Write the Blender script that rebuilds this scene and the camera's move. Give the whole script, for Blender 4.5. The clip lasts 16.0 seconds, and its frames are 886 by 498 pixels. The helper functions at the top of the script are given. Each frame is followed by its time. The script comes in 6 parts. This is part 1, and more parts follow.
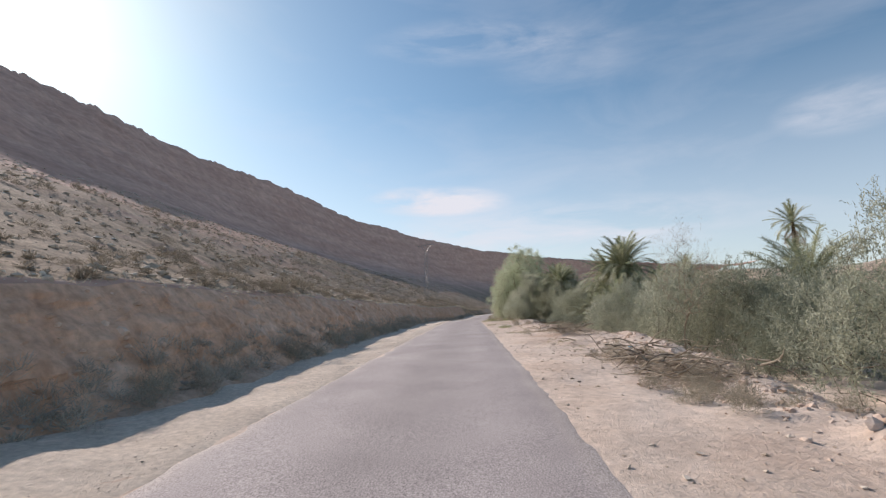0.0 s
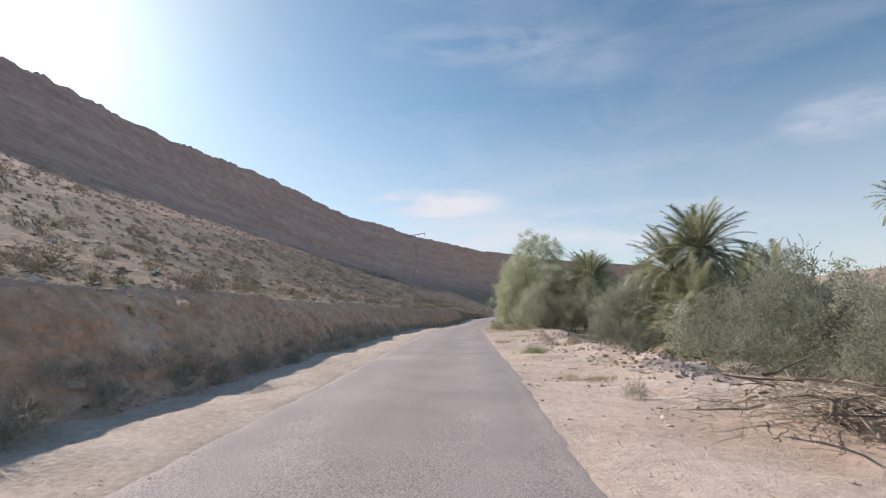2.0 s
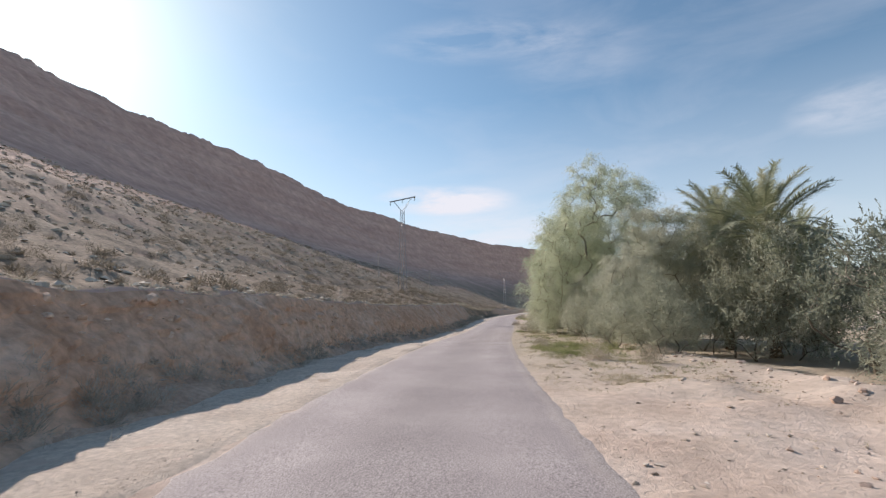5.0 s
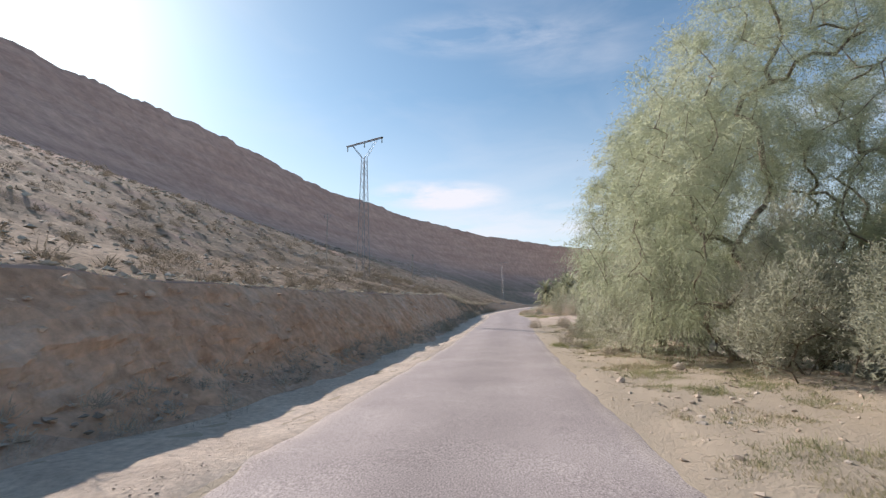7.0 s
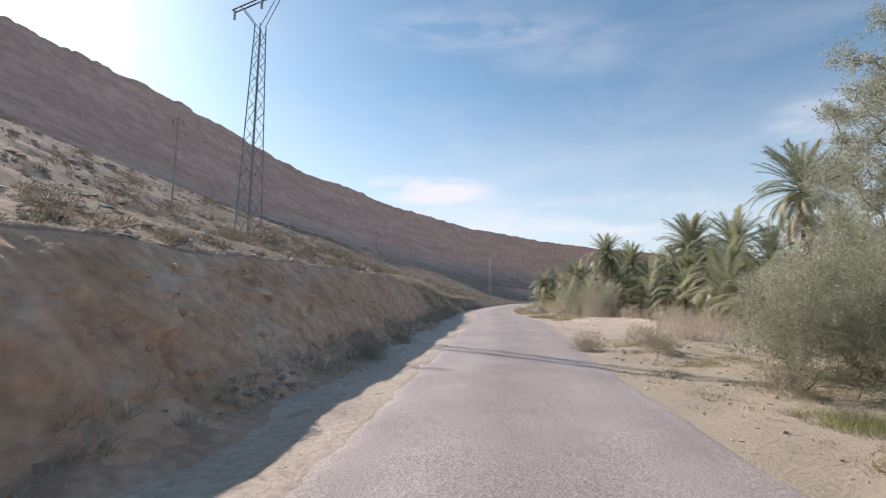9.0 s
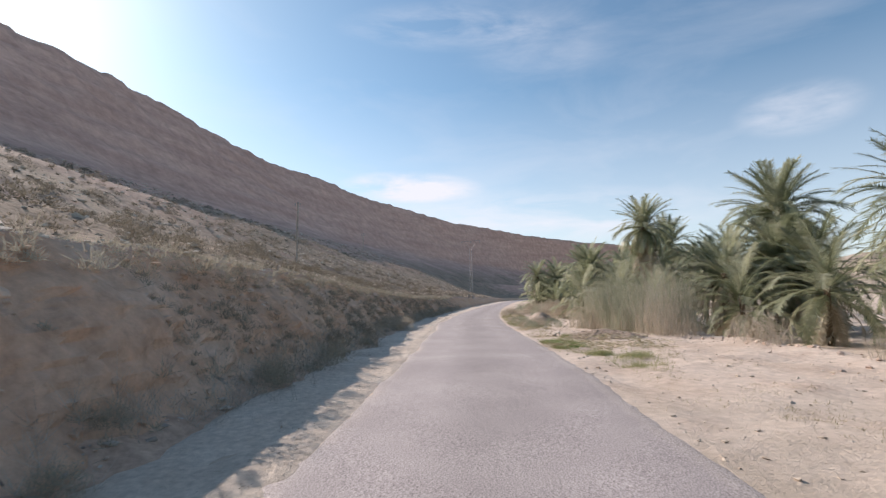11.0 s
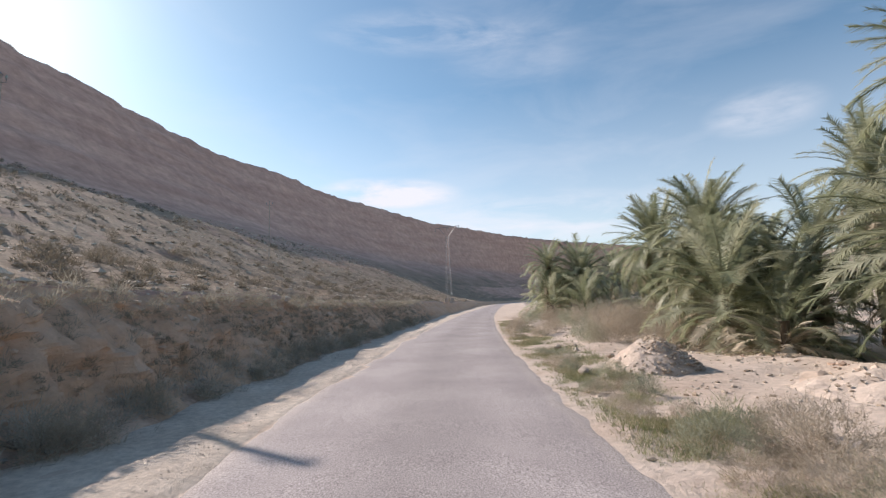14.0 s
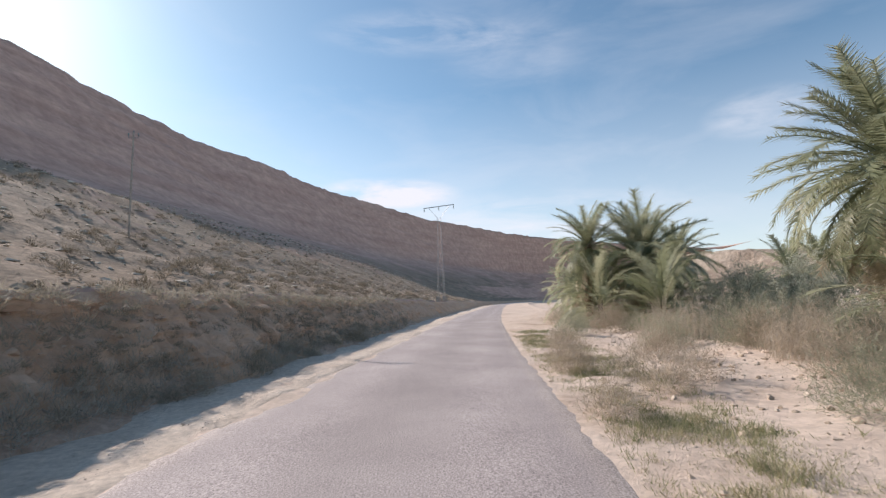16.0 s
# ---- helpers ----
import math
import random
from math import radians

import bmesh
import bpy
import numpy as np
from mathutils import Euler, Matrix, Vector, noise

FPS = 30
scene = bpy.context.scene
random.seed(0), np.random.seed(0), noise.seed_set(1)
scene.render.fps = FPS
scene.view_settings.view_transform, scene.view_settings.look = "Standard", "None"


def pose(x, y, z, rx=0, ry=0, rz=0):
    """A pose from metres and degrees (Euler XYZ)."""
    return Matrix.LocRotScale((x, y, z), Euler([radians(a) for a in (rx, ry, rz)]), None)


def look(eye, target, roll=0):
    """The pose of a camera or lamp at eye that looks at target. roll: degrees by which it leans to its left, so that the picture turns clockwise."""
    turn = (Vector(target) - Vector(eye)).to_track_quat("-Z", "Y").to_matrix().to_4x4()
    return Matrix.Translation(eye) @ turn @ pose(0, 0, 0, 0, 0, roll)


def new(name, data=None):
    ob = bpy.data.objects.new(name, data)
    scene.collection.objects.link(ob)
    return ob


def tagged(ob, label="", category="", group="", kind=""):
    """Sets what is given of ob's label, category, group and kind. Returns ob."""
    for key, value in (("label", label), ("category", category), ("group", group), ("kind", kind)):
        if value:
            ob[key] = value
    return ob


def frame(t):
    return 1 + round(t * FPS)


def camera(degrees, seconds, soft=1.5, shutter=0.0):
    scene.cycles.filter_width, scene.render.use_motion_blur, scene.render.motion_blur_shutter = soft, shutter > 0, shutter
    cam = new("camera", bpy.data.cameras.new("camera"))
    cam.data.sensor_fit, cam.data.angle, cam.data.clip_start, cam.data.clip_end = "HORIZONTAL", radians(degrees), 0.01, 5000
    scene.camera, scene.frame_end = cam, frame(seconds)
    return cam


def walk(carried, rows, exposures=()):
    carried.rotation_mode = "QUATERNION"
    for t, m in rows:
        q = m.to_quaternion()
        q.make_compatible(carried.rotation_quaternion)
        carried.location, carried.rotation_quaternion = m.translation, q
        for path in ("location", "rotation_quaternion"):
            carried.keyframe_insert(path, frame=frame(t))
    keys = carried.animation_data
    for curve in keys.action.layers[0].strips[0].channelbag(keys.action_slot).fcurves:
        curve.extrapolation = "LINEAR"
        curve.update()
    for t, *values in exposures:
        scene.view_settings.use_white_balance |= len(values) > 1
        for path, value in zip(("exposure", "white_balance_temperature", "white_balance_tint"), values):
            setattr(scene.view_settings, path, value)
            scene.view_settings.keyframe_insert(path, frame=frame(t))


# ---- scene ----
cam = camera(88.0, 16.0, soft=1.3, shutter=0.06)
PATH = [
    (0, (0.000, -0.000, 1.496), (-0.000, 9.911, 2.828), -1.22),
    (0.5, (0.234, 4.102, 1.538), (0.244, 14.010, 2.894), -1.02),
    (1, (0.468, 8.300, 1.594), (0.499, 18.208, 2.950), -0.74),
    (1.5, (0.753, 12.207, 1.609), (0.785, 22.114, 2.972), -0.62),
    (2, (1.066, 16.321, 1.629), (1.078, 26.226, 3.004), -0.53),
    (2.5, (1.256, 20.102, 1.652), (1.254, 30.010, 3.011), -0.63),
    (3, (1.464, 23.874, 1.673), (1.423, 33.781, 3.033), -0.69),
    (3.5, (1.691, 27.310, 1.681), (1.585, 37.217, 3.032), -0.66),
    (6, (2.596, 50.240, 1.678), (2.430, 60.158, 2.951), -0.83),
    (6.5, (2.793, 54.356, 1.613), (2.694, 64.278, 2.855), -0.90),
    (7, (3.050, 58.847, 1.539), (3.034, 68.774, 2.739), -0.56),
    (7.5, (3.407, 63.030, 1.448), (3.462, 72.962, 2.607), -0.49),
    (8, (3.776, 67.507, 1.400), (3.924, 77.443, 2.521), 0.07),
    (8.5, (4.102, 71.714, 1.342), (4.322, 81.650, 2.450), 0.58),
    (9, (4.532, 76.076, 1.304), (4.821, 86.011, 2.400), 0.81),
    (11.5, (8.237, 97.699, 1.699), (8.971, 107.618, 2.736), -0.71),
    (12, (8.802, 101.636, 1.649), (9.639, 111.544, 2.709), -1.03),
    (12.5, (9.290, 105.230, 1.619), (10.209, 115.128, 2.707), -1.15),
    (13, (9.770, 108.641, 1.584), (10.761, 118.529, 2.701), -1.70),
    (13.5, (10.232, 111.968, 1.596), (11.278, 121.849, 2.727), -2.15),
    (14, (10.703, 115.473, 1.563), (11.772, 125.350, 2.705), -1.85),
    (14.5, (11.250, 118.744, 1.466), (12.322, 128.620, 2.618), -2.02),
    (15, (11.885, 122.110, 1.334), (12.956, 131.985, 2.488), -2.02),
    (15.5, (12.591, 125.671, 1.328), (13.657, 135.548, 2.477), -2.20),
    (16, (13.181, 129.668, 1.341), (14.270, 139.542, 2.491), -1.79),
]
walk(cam, [(t, look(eye, target, roll)) for t, eye, target, roll in PATH], exposures=((0, 0.53, 6640, 19), (3.5, 0.55, 6640, 19), (7, 0.74, 6640, 19), (16, 0.75, 6640, 19)))

# ---- sun, sky, exposure ----
SUN_AZ, SUN_EL = radians(47.5), radians(30.5)      # degrees to the left of +Y, and above the horizon
sun_dir = Vector((-math.sin(SUN_AZ) * math.cos(SUN_EL), math.cos(SUN_AZ) * math.cos(SUN_EL), math.sin(SUN_EL)))
sun = new("sun", bpy.data.lights.new("sun", "SUN"))
sun.data.energy, sun.data.angle, sun.data.color = 3.6, radians(0.53), (1.0, 0.93, 0.83)
sun.rotation_mode = "QUATERNION"
sun.rotation_quaternion = sun_dir.to_track_quat("Z", "Y")

world = bpy.data.worlds.new("sky")
scene.world = world
world.use_nodes = True
nt = world.node_tree
nt.nodes.clear()


def node(tree, kind, **values):
    n = tree.nodes.new(kind)
    for k, v in values.items():
        if k in n.inputs:
            n.inputs[k].default_value = v
    return n


w_out = nt.nodes.new("ShaderNodeOutputWorld")
w_bg = nt.nodes.new("ShaderNodeBackground")
w_sky = nt.nodes.new("ShaderNodeTexSky")
w_sky.sky_type, w_sky.sun_disc = "NISHITA", False
w_sky.sun_elevation, w_sky.sun_rotation = SUN_EL, -SUN_AZ
w_sky.air_density, w_sky.dust_density, w_sky.ozone_density = 1.0, 0.5, 0.3
w_bg.inputs["Strength"].default_value = 0.094
# thin high cloud: stretched noise over the dome, thicker towards the horizon
w_co = nt.nodes.new("ShaderNodeTexCoord")
w_map = nt.nodes.new("ShaderNodeMapping")
w_map.inputs["Scale"].default_value = (1.6, 1.6, 5.0)
w_map.inputs["Rotation"].default_value = (0.0, 0.25, 0.4)
w_n = node(nt, "ShaderNodeTexNoise", Scale=1.4, Detail=7.0, Roughness=0.58, Distortion=0.4)
w_map2 = nt.nodes.new("ShaderNodeMapping")
w_map2.inputs["Scale"].default_value = (5.0, 5.0, 22.0)
w_n2 = node(nt, "ShaderNodeTexNoise", Scale=1.0, Detail=6.0, Roughness=0.6, Distortion=0.3)
nt.links.new(w_co.outputs["Generated"], w_map2.inputs["Vector"])
nt.links.new(w_map2.outputs["Vector"], w_n2.inputs["Vector"])
w_ramp = nt.nodes.new("ShaderNodeValToRGB")
w_ramp.color_ramp.elements[0].position, w_ramp.color_ramp.elements[1].position = 0.50, 0.80
w_ramp.color_ramp.elements[1].color = (0.22, 0.22, 0.22, 1)
w_sep = nt.nodes.new("ShaderNodeSeparateXYZ")
w_low = nt.nodes.new("ShaderNodeMapRange")
for k, v in (("From Min", 0.05), ("From Max", 0.42), ("To Min", 0.55), ("To Max", 0.0)):
    w_low.inputs[k].default_value = v
w_add = nt.nodes.new("ShaderNodeMath")
w_add.operation, w_add.use_clamp = "ADD", True
w_mix = nt.nodes.new("ShaderNodeMixRGB")
w_mix.inputs["Color2"].default_value = (5.5, 5.9, 6.3, 1)
nt.links.new(w_co.outputs["Generated"], w_map.inputs["Vector"])
nt.links.new(w_map.outputs["Vector"], w_n.inputs["Vector"])
nt.links.new(w_n.outputs["Fac"], w_ramp.inputs["Fac"])
nt.links.new(w_co.outputs["Generated"], w_sep.inputs["Vector"])
nt.links.new(w_sep.outputs["Z"], w_low.inputs["Value"])
nt.links.new(w_ramp.outputs["Color"], w_add.inputs[0])
nt.links.new(w_low.outputs["Result"], w_add.inputs[1])
# single wisps: direction, half width and half height in radians, strength
total = w_add.outputs["Value"]
for direction, wide, high, power in (((-0.01, 0.97, 0.235), 0.10, 0.022, 0.75), ((0.06, 0.85, 0.53), 0.13, 0.030, 0.22), ((0.25, 0.86, 0.50), 0.10, 0.05, 0.12), ((0.64, 0.70, 0.31), 0.06, 0.03, 0.25), ((0.25, 0.95, 0.17), 0.25, 0.04, 0.30)):
    d = Vector(direction).normalized()
    right = d.cross(Vector((0, 0, 1))).normalized()
    up = right.cross(d)
    terms = []
    for axis, half in ((right, wide), (up, high)):
        dot = nt.nodes.new("ShaderNodeVectorMath")
        dot.operation = "DOT_PRODUCT"
        dot.inputs[1].default_value = axis / half
        nt.links.new(w_co.outputs["Generated"], dot.inputs[0])
        sq = nt.nodes.new("ShaderNodeMath")
        sq.operation = "POWER"
        sq.inputs[1].default_value = 2.0
        nt.links.new(dot.outputs["Value"], sq.inputs[0])
        terms.append(sq)
    add = nt.nodes.new("ShaderNodeMath")
    add.operation = "ADD"
    nt.links.new(terms[0].outputs["Value"], add.inputs[0])
    nt.links.new(terms[1].outputs["Value"], add.inputs[1])
    fall = nt.nodes.new("ShaderNodeMapRange")
    fall.interpolation_type = "SMOOTHSTEP"
    for k, v in (("From Min", 0.0), ("From Max", 3.0), ("To Min", power * 1.9), ("To Max", 0.0)):
        fall.inputs[k].default_value = v
    nt.links.new(add.outputs["Value"], fall.inputs["Value"])
    front = nt.nodes.new("ShaderNodeVectorMath")
    front.operation = "DOT_PRODUCT"
    front.inputs[1].default_value = d
    nt.links.new(w_co.outputs["Generated"], front.inputs[0])
    ahead = nt.nodes.new("ShaderNodeMath")
    ahead.operation = "GREATER_THAN"
    ahead.inputs[1].default_value = 0.5
    nt.links.new(front.outputs["Value"], ahead.inputs[0])
    times = nt.nodes.new("ShaderNodeMath")
    times.operation = "MULTIPLY"
    nt.links.new(fall.outputs["Result"], times.inputs[0])
    nt.links.new(ahead.outputs["Value"], times.inputs[1])
    streak = nt.nodes.new("ShaderNodeMapRange")
    for k, v in (("From Min", 0.36), ("From Max", 0.72)):
        streak.inputs[k].default_value = v
    nt.links.new(w_n2.outputs["Fac"], streak.inputs["Value"])
    torn = nt.nodes.new("ShaderNodeMath")
    torn.operation = "MULTIPLY"
    nt.links.new(times.outputs["Value"], torn.inputs[0])
    nt.links.new(streak.outputs["Result"], torn.inputs[1])
    summed = nt.nodes.new("ShaderNodeMath")
    summed.operation, summed.use_clamp = "ADD", True
    nt.links.new(total, summed.inputs[0])
    nt.links.new(torn.outputs["Value"], summed.inputs[1])
    total = summed.outputs["Value"]
nt.links.new(total, w_mix.inputs["Fac"])
w_air = nt.nodes.new("ShaderNodeMixRGB")
w_air.blend_type = "MULTIPLY"
w_air.inputs["Fac"].default_value = 1.0
w_air.inputs["Color2"].default_value = (0.73, 0.945, 0.945, 1)
nt.links.new(w_sky.outputs["Color"], w_air.inputs["Color1"])
nt.links.new(w_air.outputs["Color"], w_mix.inputs["Color1"])
nt.links.new(w_mix.outputs["Color"], w_bg.inputs["Color"])
nt.links.new(w_bg.outputs["Background"], w_out.inputs["Surface"])


# ---- materials ----
def surface(name, colors, scale, rough=0.9, bump=0.3, fine=None, fine_amount=0.35, bump_scale=None, stretch=(1, 1, 1), island=0.0, obj=0.0, sheen=0.0, leaf=0.0, gloss=0.25, distance=0.05):
    """Two scales of colour noise and relief. colors: three or more base colours from the low to the high end of the large noise."""
    m = bpy.data.materials.new(name)
    m.use_nodes = True
    t = m.node_tree
    bsdf = t.nodes["Principled BSDF"]
    bsdf.inputs["Roughness"].default_value = rough
    bsdf.inputs["Specular IOR Level"].default_value = gloss
    co = t.nodes.new("ShaderNodeTexCoord")
    geo = t.nodes.new("ShaderNodeNewGeometry")
    mp = t.nodes.new("ShaderNodeMapping")
    mp.inputs["Scale"].default_value = stretch
    t.links.new(geo.outputs["Position"] if not leaf and not obj else co.outputs["Object"], mp.inputs["Vector"])
    n1 = node(t, "ShaderNodeTexNoise", Scale=scale, Detail=6.0, Roughness=0.6)
    n2 = node(t, "ShaderNodeTexNoise", Scale=fine or scale * 9, Detail=5.0, Roughness=0.65)
    t.links.new(mp.outputs["Vector"], n1.inputs["Vector"])
    t.links.new(mp.outputs["Vector"], n2.inputs["Vector"])
    ramp = t.nodes.new("ShaderNodeValToRGB")
    e = ramp.color_ramp.elements
    while len(e) < len(colors):
        e.new(0.5)
    for i, c in enumerate(colors):
        e[i].position = 0.30 + 0.40 * i / (len(colors) - 1)
        e[i].color = (*c, 1)
    factor = n1.outputs["Fac"]
    if island or obj:
        amount, src = (island, geo.outputs["Random Per Island"]) if island else (obj, t.nodes.new("ShaderNodeObjectInfo").outputs["Random"])
        mr = t.nodes.new("ShaderNodeMapRange")
        mr.inputs["To Min"].default_value, mr.inputs["To Max"].default_value = -amount, amount
        t.links.new(src, mr.inputs["Value"])
        ad = t.nodes.new("ShaderNodeMath")
        ad.operation = "ADD"
        t.links.new(factor, ad.inputs[0])
        t.links.new(mr.outputs["Result"], ad.inputs[1])
        factor = ad.outputs["Value"]
    t.links.new(factor, ramp.inputs["Fac"])
    hs = t.nodes.new("ShaderNodeHueSaturation")
    mr2 = t.nodes.new("ShaderNodeMapRange")
    mr2.inputs["From Min"].default_value, mr2.inputs["From Max"].default_value = 0.25, 0.75
    mr2.inputs["To Min"].default_value, mr2.inputs["To Max"].default_value = 1 - fine_amount, 1 + fine_amount
    t.links.new(n2.outputs["Fac"], mr2.inputs["Value"])
    t.links.new(mr2.outputs["Result"], hs.inputs["Value"])
    t.links.new(ramp.outputs["Color"], hs.inputs["Color"])
    t.links.new(hs.outputs["Color"], bsdf.inputs["Base Color"])
    if bump:
        b = node(t, "ShaderNodeBump", Strength=bump, Distance=distance)
        n3 = node(t, "ShaderNodeTexNoise", Scale=bump_scale or (fine or scale * 9), Detail=6.0, Roughness=0.7)
        t.links.new(mp.outputs["Vector"], n3.inputs["Vector"])
        t.links.new(n3.outputs["Fac"], b.inputs["Height"])
        t.links.new(b.outputs["Normal"], bsdf.inputs["Normal"])
    if leaf:
        tr = t.nodes.new("ShaderNodeBsdfTranslucent")
        mx = t.nodes.new("ShaderNodeMixShader")
        mx.inputs["Fac"].default_value = leaf
        t.links.new(hs.outputs["Color"], tr.inputs["Color"])
        t.links.new(bsdf.outputs["BSDF"], mx.inputs[1])
        t.links.new(tr.outputs["BSDF"], mx.inputs[2])
        t.links.new(mx.outputs["Shader"], t.nodes["Material Output"].inputs["Surface"])
    return m


M_ASPHALT = surface("asphalt", [(0.284, 0.25, 0.243), (0.328, 0.29, 0.28), (0.378, 0.337, 0.324)], 0.5, rough=0.88, bump=0.3, fine=62, fine_amount=0.85, bump_scale=120, distance=0.008, gloss=0.2)
M_SAND = surface("sandy_earth", [(0.47, 0.36, 0.29), (0.56, 0.45, 0.37), (0.62, 0.515, 0.435), (0.52, 0.40, 0.325)], 0.35, rough=0.95, bump=0.7, fine=6, fine_amount=0.24, bump_scale=16, distance=0.05, gloss=0.1)


def soil_change(m, stops, colour):
    """Another soil along one stretch of the road."""
    t = m.node_tree
    bsdf = t.nodes["Principled BSDF"]
    geo = t.nodes.new("ShaderNodeNewGeometry")
    sep = t.nodes.new("ShaderNodeSeparateXYZ")
    t.links.new(geo.outputs["Position"], sep.inputs["Vector"])
    wob = node(t, "ShaderNodeTexNoise", Scale=0.6, Detail=5.0, Roughness=0.7)
    t.links.new(geo.outputs["Position"], wob.inputs["Vector"])
    ad = t.nodes.new("ShaderNodeMath")
    ad.operation = "MULTIPLY_ADD"
    ad.inputs[1].default_value = 12.0
    t.links.new(wob.outputs["Fac"], ad.inputs[0])
    t.links.new(sep.outputs["Y"], ad.inputs[2])
    share = t.nodes.new("ShaderNodeValToRGB")
    span = t.nodes.new("ShaderNodeMapRange")
    span.inputs["From Max"].default_value = 200.0
    t.links.new(ad.outputs["Value"], span.inputs["Value"])
    e = share.color_ramp.elements
    e.new(0.5)
    e.new(0.6)
    for i, (y, c) in enumerate(stops):
        e[i].position, e[i].color = y / 200.0, (c, c, c, 1)
    t.links.new(span.outputs["Result"], share.inputs["Fac"])
    mix = t.nodes.new("ShaderNodeMixRGB")
    mix.inputs["Color2"].default_value = (*colour, 1)
    old = bsdf.inputs["Base Color"].links[0].from_socket
    t.links.new(share.outputs["Color"], mix.inputs["Fac"])
    t.links.new(old, mix.inputs["Color1"])
    t.links.new(mix.outputs["Color"], bsdf.inputs["Base Color"])


soil_change(M_SAND, ((52.0, 0.0), (64.0, 0.85), (96.0, 0.85), (108.0, 0.1)), (0.40, 0.345, 0.265))
M_DUST = surface("grey_dust", [(0.49, 0.41, 0.34), (0.57, 0.485, 0.405), (0.64, 0.555, 0.47)], 0.8, rough=0.95, bump=0.9, fine=11, fine_amount=0.28, bump_scale=22, distance=0.04, gloss=0.1)
M_BANK = surface("red_brown_earth", [(0.52, 0.31, 0.20), (0.61, 0.385, 0.265), (0.66, 0.445, 0.32), (0.70, 0.53, 0.42)], 0.7, rough=0.95, bump=0.75, fine=4, fine_amount=0.34, bump_scale=16, distance=0.05, gloss=0.1)
M_TALUS = surface("grey_slumped_earth", [(0.45, 0.305, 0.225), (0.52, 0.365, 0.275), (0.58, 0.43, 0.34)], 0.9, rough=0.95, bump=0.6, fine=9, fine_amount=0.3, bump_scale=20, distance=0.05, gloss=0.1)
M_BANKROCK = surface("rock_in_the_bank", [(0.52, 0.335, 0.23), (0.60, 0.41, 0.295), (0.66, 0.50, 0.39)], 1.0, rough=0.95, bump=0.5, fine=8, fine_amount=0.25, island=0.2, distance=0.04, gloss=0.1)
soil_change(M_BANK, ((60.0, 0.0), (98.0, 0.0), (112.0, 0.45), (190.0, 0.45)), (0.50, 0.375, 0.275))
soil_change(M_BANKROCK, ((60.0, 0.0), (98.0, 0.0), (112.0, 0.5), (190.0, 0.5)), (0.55, 0.45, 0.36))
M_PINKSTONE = surface("pinkish_stone", [(0.42, 0.31, 0.24), (0.52, 0.40, 0.325), (0.62, 0.51, 0.43)], 1.0, rough=0.9, bump=0.5, fine=14, fine_amount=0.2, island=0.2, distance=0.03, gloss=0.15)
M_EARTH = surface("dug_brown_earth", [(0.26, 0.20, 0.155), (0.34, 0.265, 0.21), (0.42, 0.34, 0.275)], 1.2, rough=0.95, bump=1.0, fine=9, fine_amount=0.35, bump_scale=14, distance=0.06, gloss=0.1)
M_STONE = surface("pale_stone", [(0.36, 0.29, 0.22), (0.48, 0.40, 0.32), (0.60, 0.53, 0.45)], 1.0, rough=0.9, bump=0.5, fine=14, fine_amount=0.2, island=0.22, distance=0.03, gloss=0.15)
M_HILLSTONE = surface("brown_hill_stone", [(0.42, 0.35, 0.275), (0.53, 0.45, 0.365), (0.64, 0.56, 0.465)], 1.0, rough=0.95, bump=0.4, fine=10, fine_amount=0.25, island=0.2, distance=0.03, gloss=0.1)
M_ROCK = surface("weathered_rock", [(0.42, 0.34, 0.27), (0.56, 0.48, 0.40), (0.68, 0.61, 0.53)], 1.2, rough=0.9, bump=0.7, fine=10, fine_amount=0.25, obj=0.2, distance=0.04, gloss=0.15)
M_FROND = surface("palm_leaf", [(0.23, 0.258, 0.155), (0.335, 0.355, 0.225), (0.455, 0.46, 0.325)], 0.5, rough=0.42, bump=0, fine=5, fine_amount=0.25, obj=0.24, leaf=0.5, gloss=0.5)
M_FROND_DRY = surface("dry_palm_leaf", [(0.38, 0.32, 0.235), (0.50, 0.43, 0.325), (0.61, 0.545, 0.43)], 0.8, rough=0.8, bump=0, fine=6, fine_amount=0.2, obj=0.2, leaf=0.15, gloss=0.2)
M_PALM_TRUNK = surface("palm_trunk_bark", [(0.10, 0.075, 0.05), (0.17, 0.13, 0.09), (0.25, 0.19, 0.13)], 3.0, rough=0.95, bump=0.8, fine=18, stretch=(1, 1, 0.5), obj=0.1, distance=0.03)
M_TAM = surface("tamarisk_foliage", [(0.372, 0.414, 0.28), (0.487, 0.526, 0.372), (0.586, 0.612, 0.465)], 0.55, rough=0.75, bump=0, fine=3, fine_amount=0.2, obj=0.10, leaf=0.62, gloss=0.2)
M_TAM_GREY = surface("grey_tamarisk_foliage", [(0.31, 0.33, 0.25), (0.41, 0.425, 0.33), (0.51, 0.515, 0.42)], 0.7, rough=0.8, bump=0, fine=3, fine_amount=0.2, obj=0.10, leaf=0.62, gloss=0.2)
M_SHRUB = surface("shrub_foliage", [(0.23, 0.255, 0.19), (0.31, 0.332, 0.255), (0.39, 0.405, 0.32)], 0.7, rough=0.8, bump=0, fine=3, fine_amount=0.25, obj=0.12, leaf=0.45, gloss=0.2)
M_SOFT = surface("soft_shrub_foliage", [(0.27, 0.28, 0.205), (0.36, 0.37, 0.275), (0.45, 0.455, 0.35)], 0.7, rough=0.8, bump=0, fine=3, fine_amount=0.25, obj=0.12, leaf=0.5, gloss=0.2)
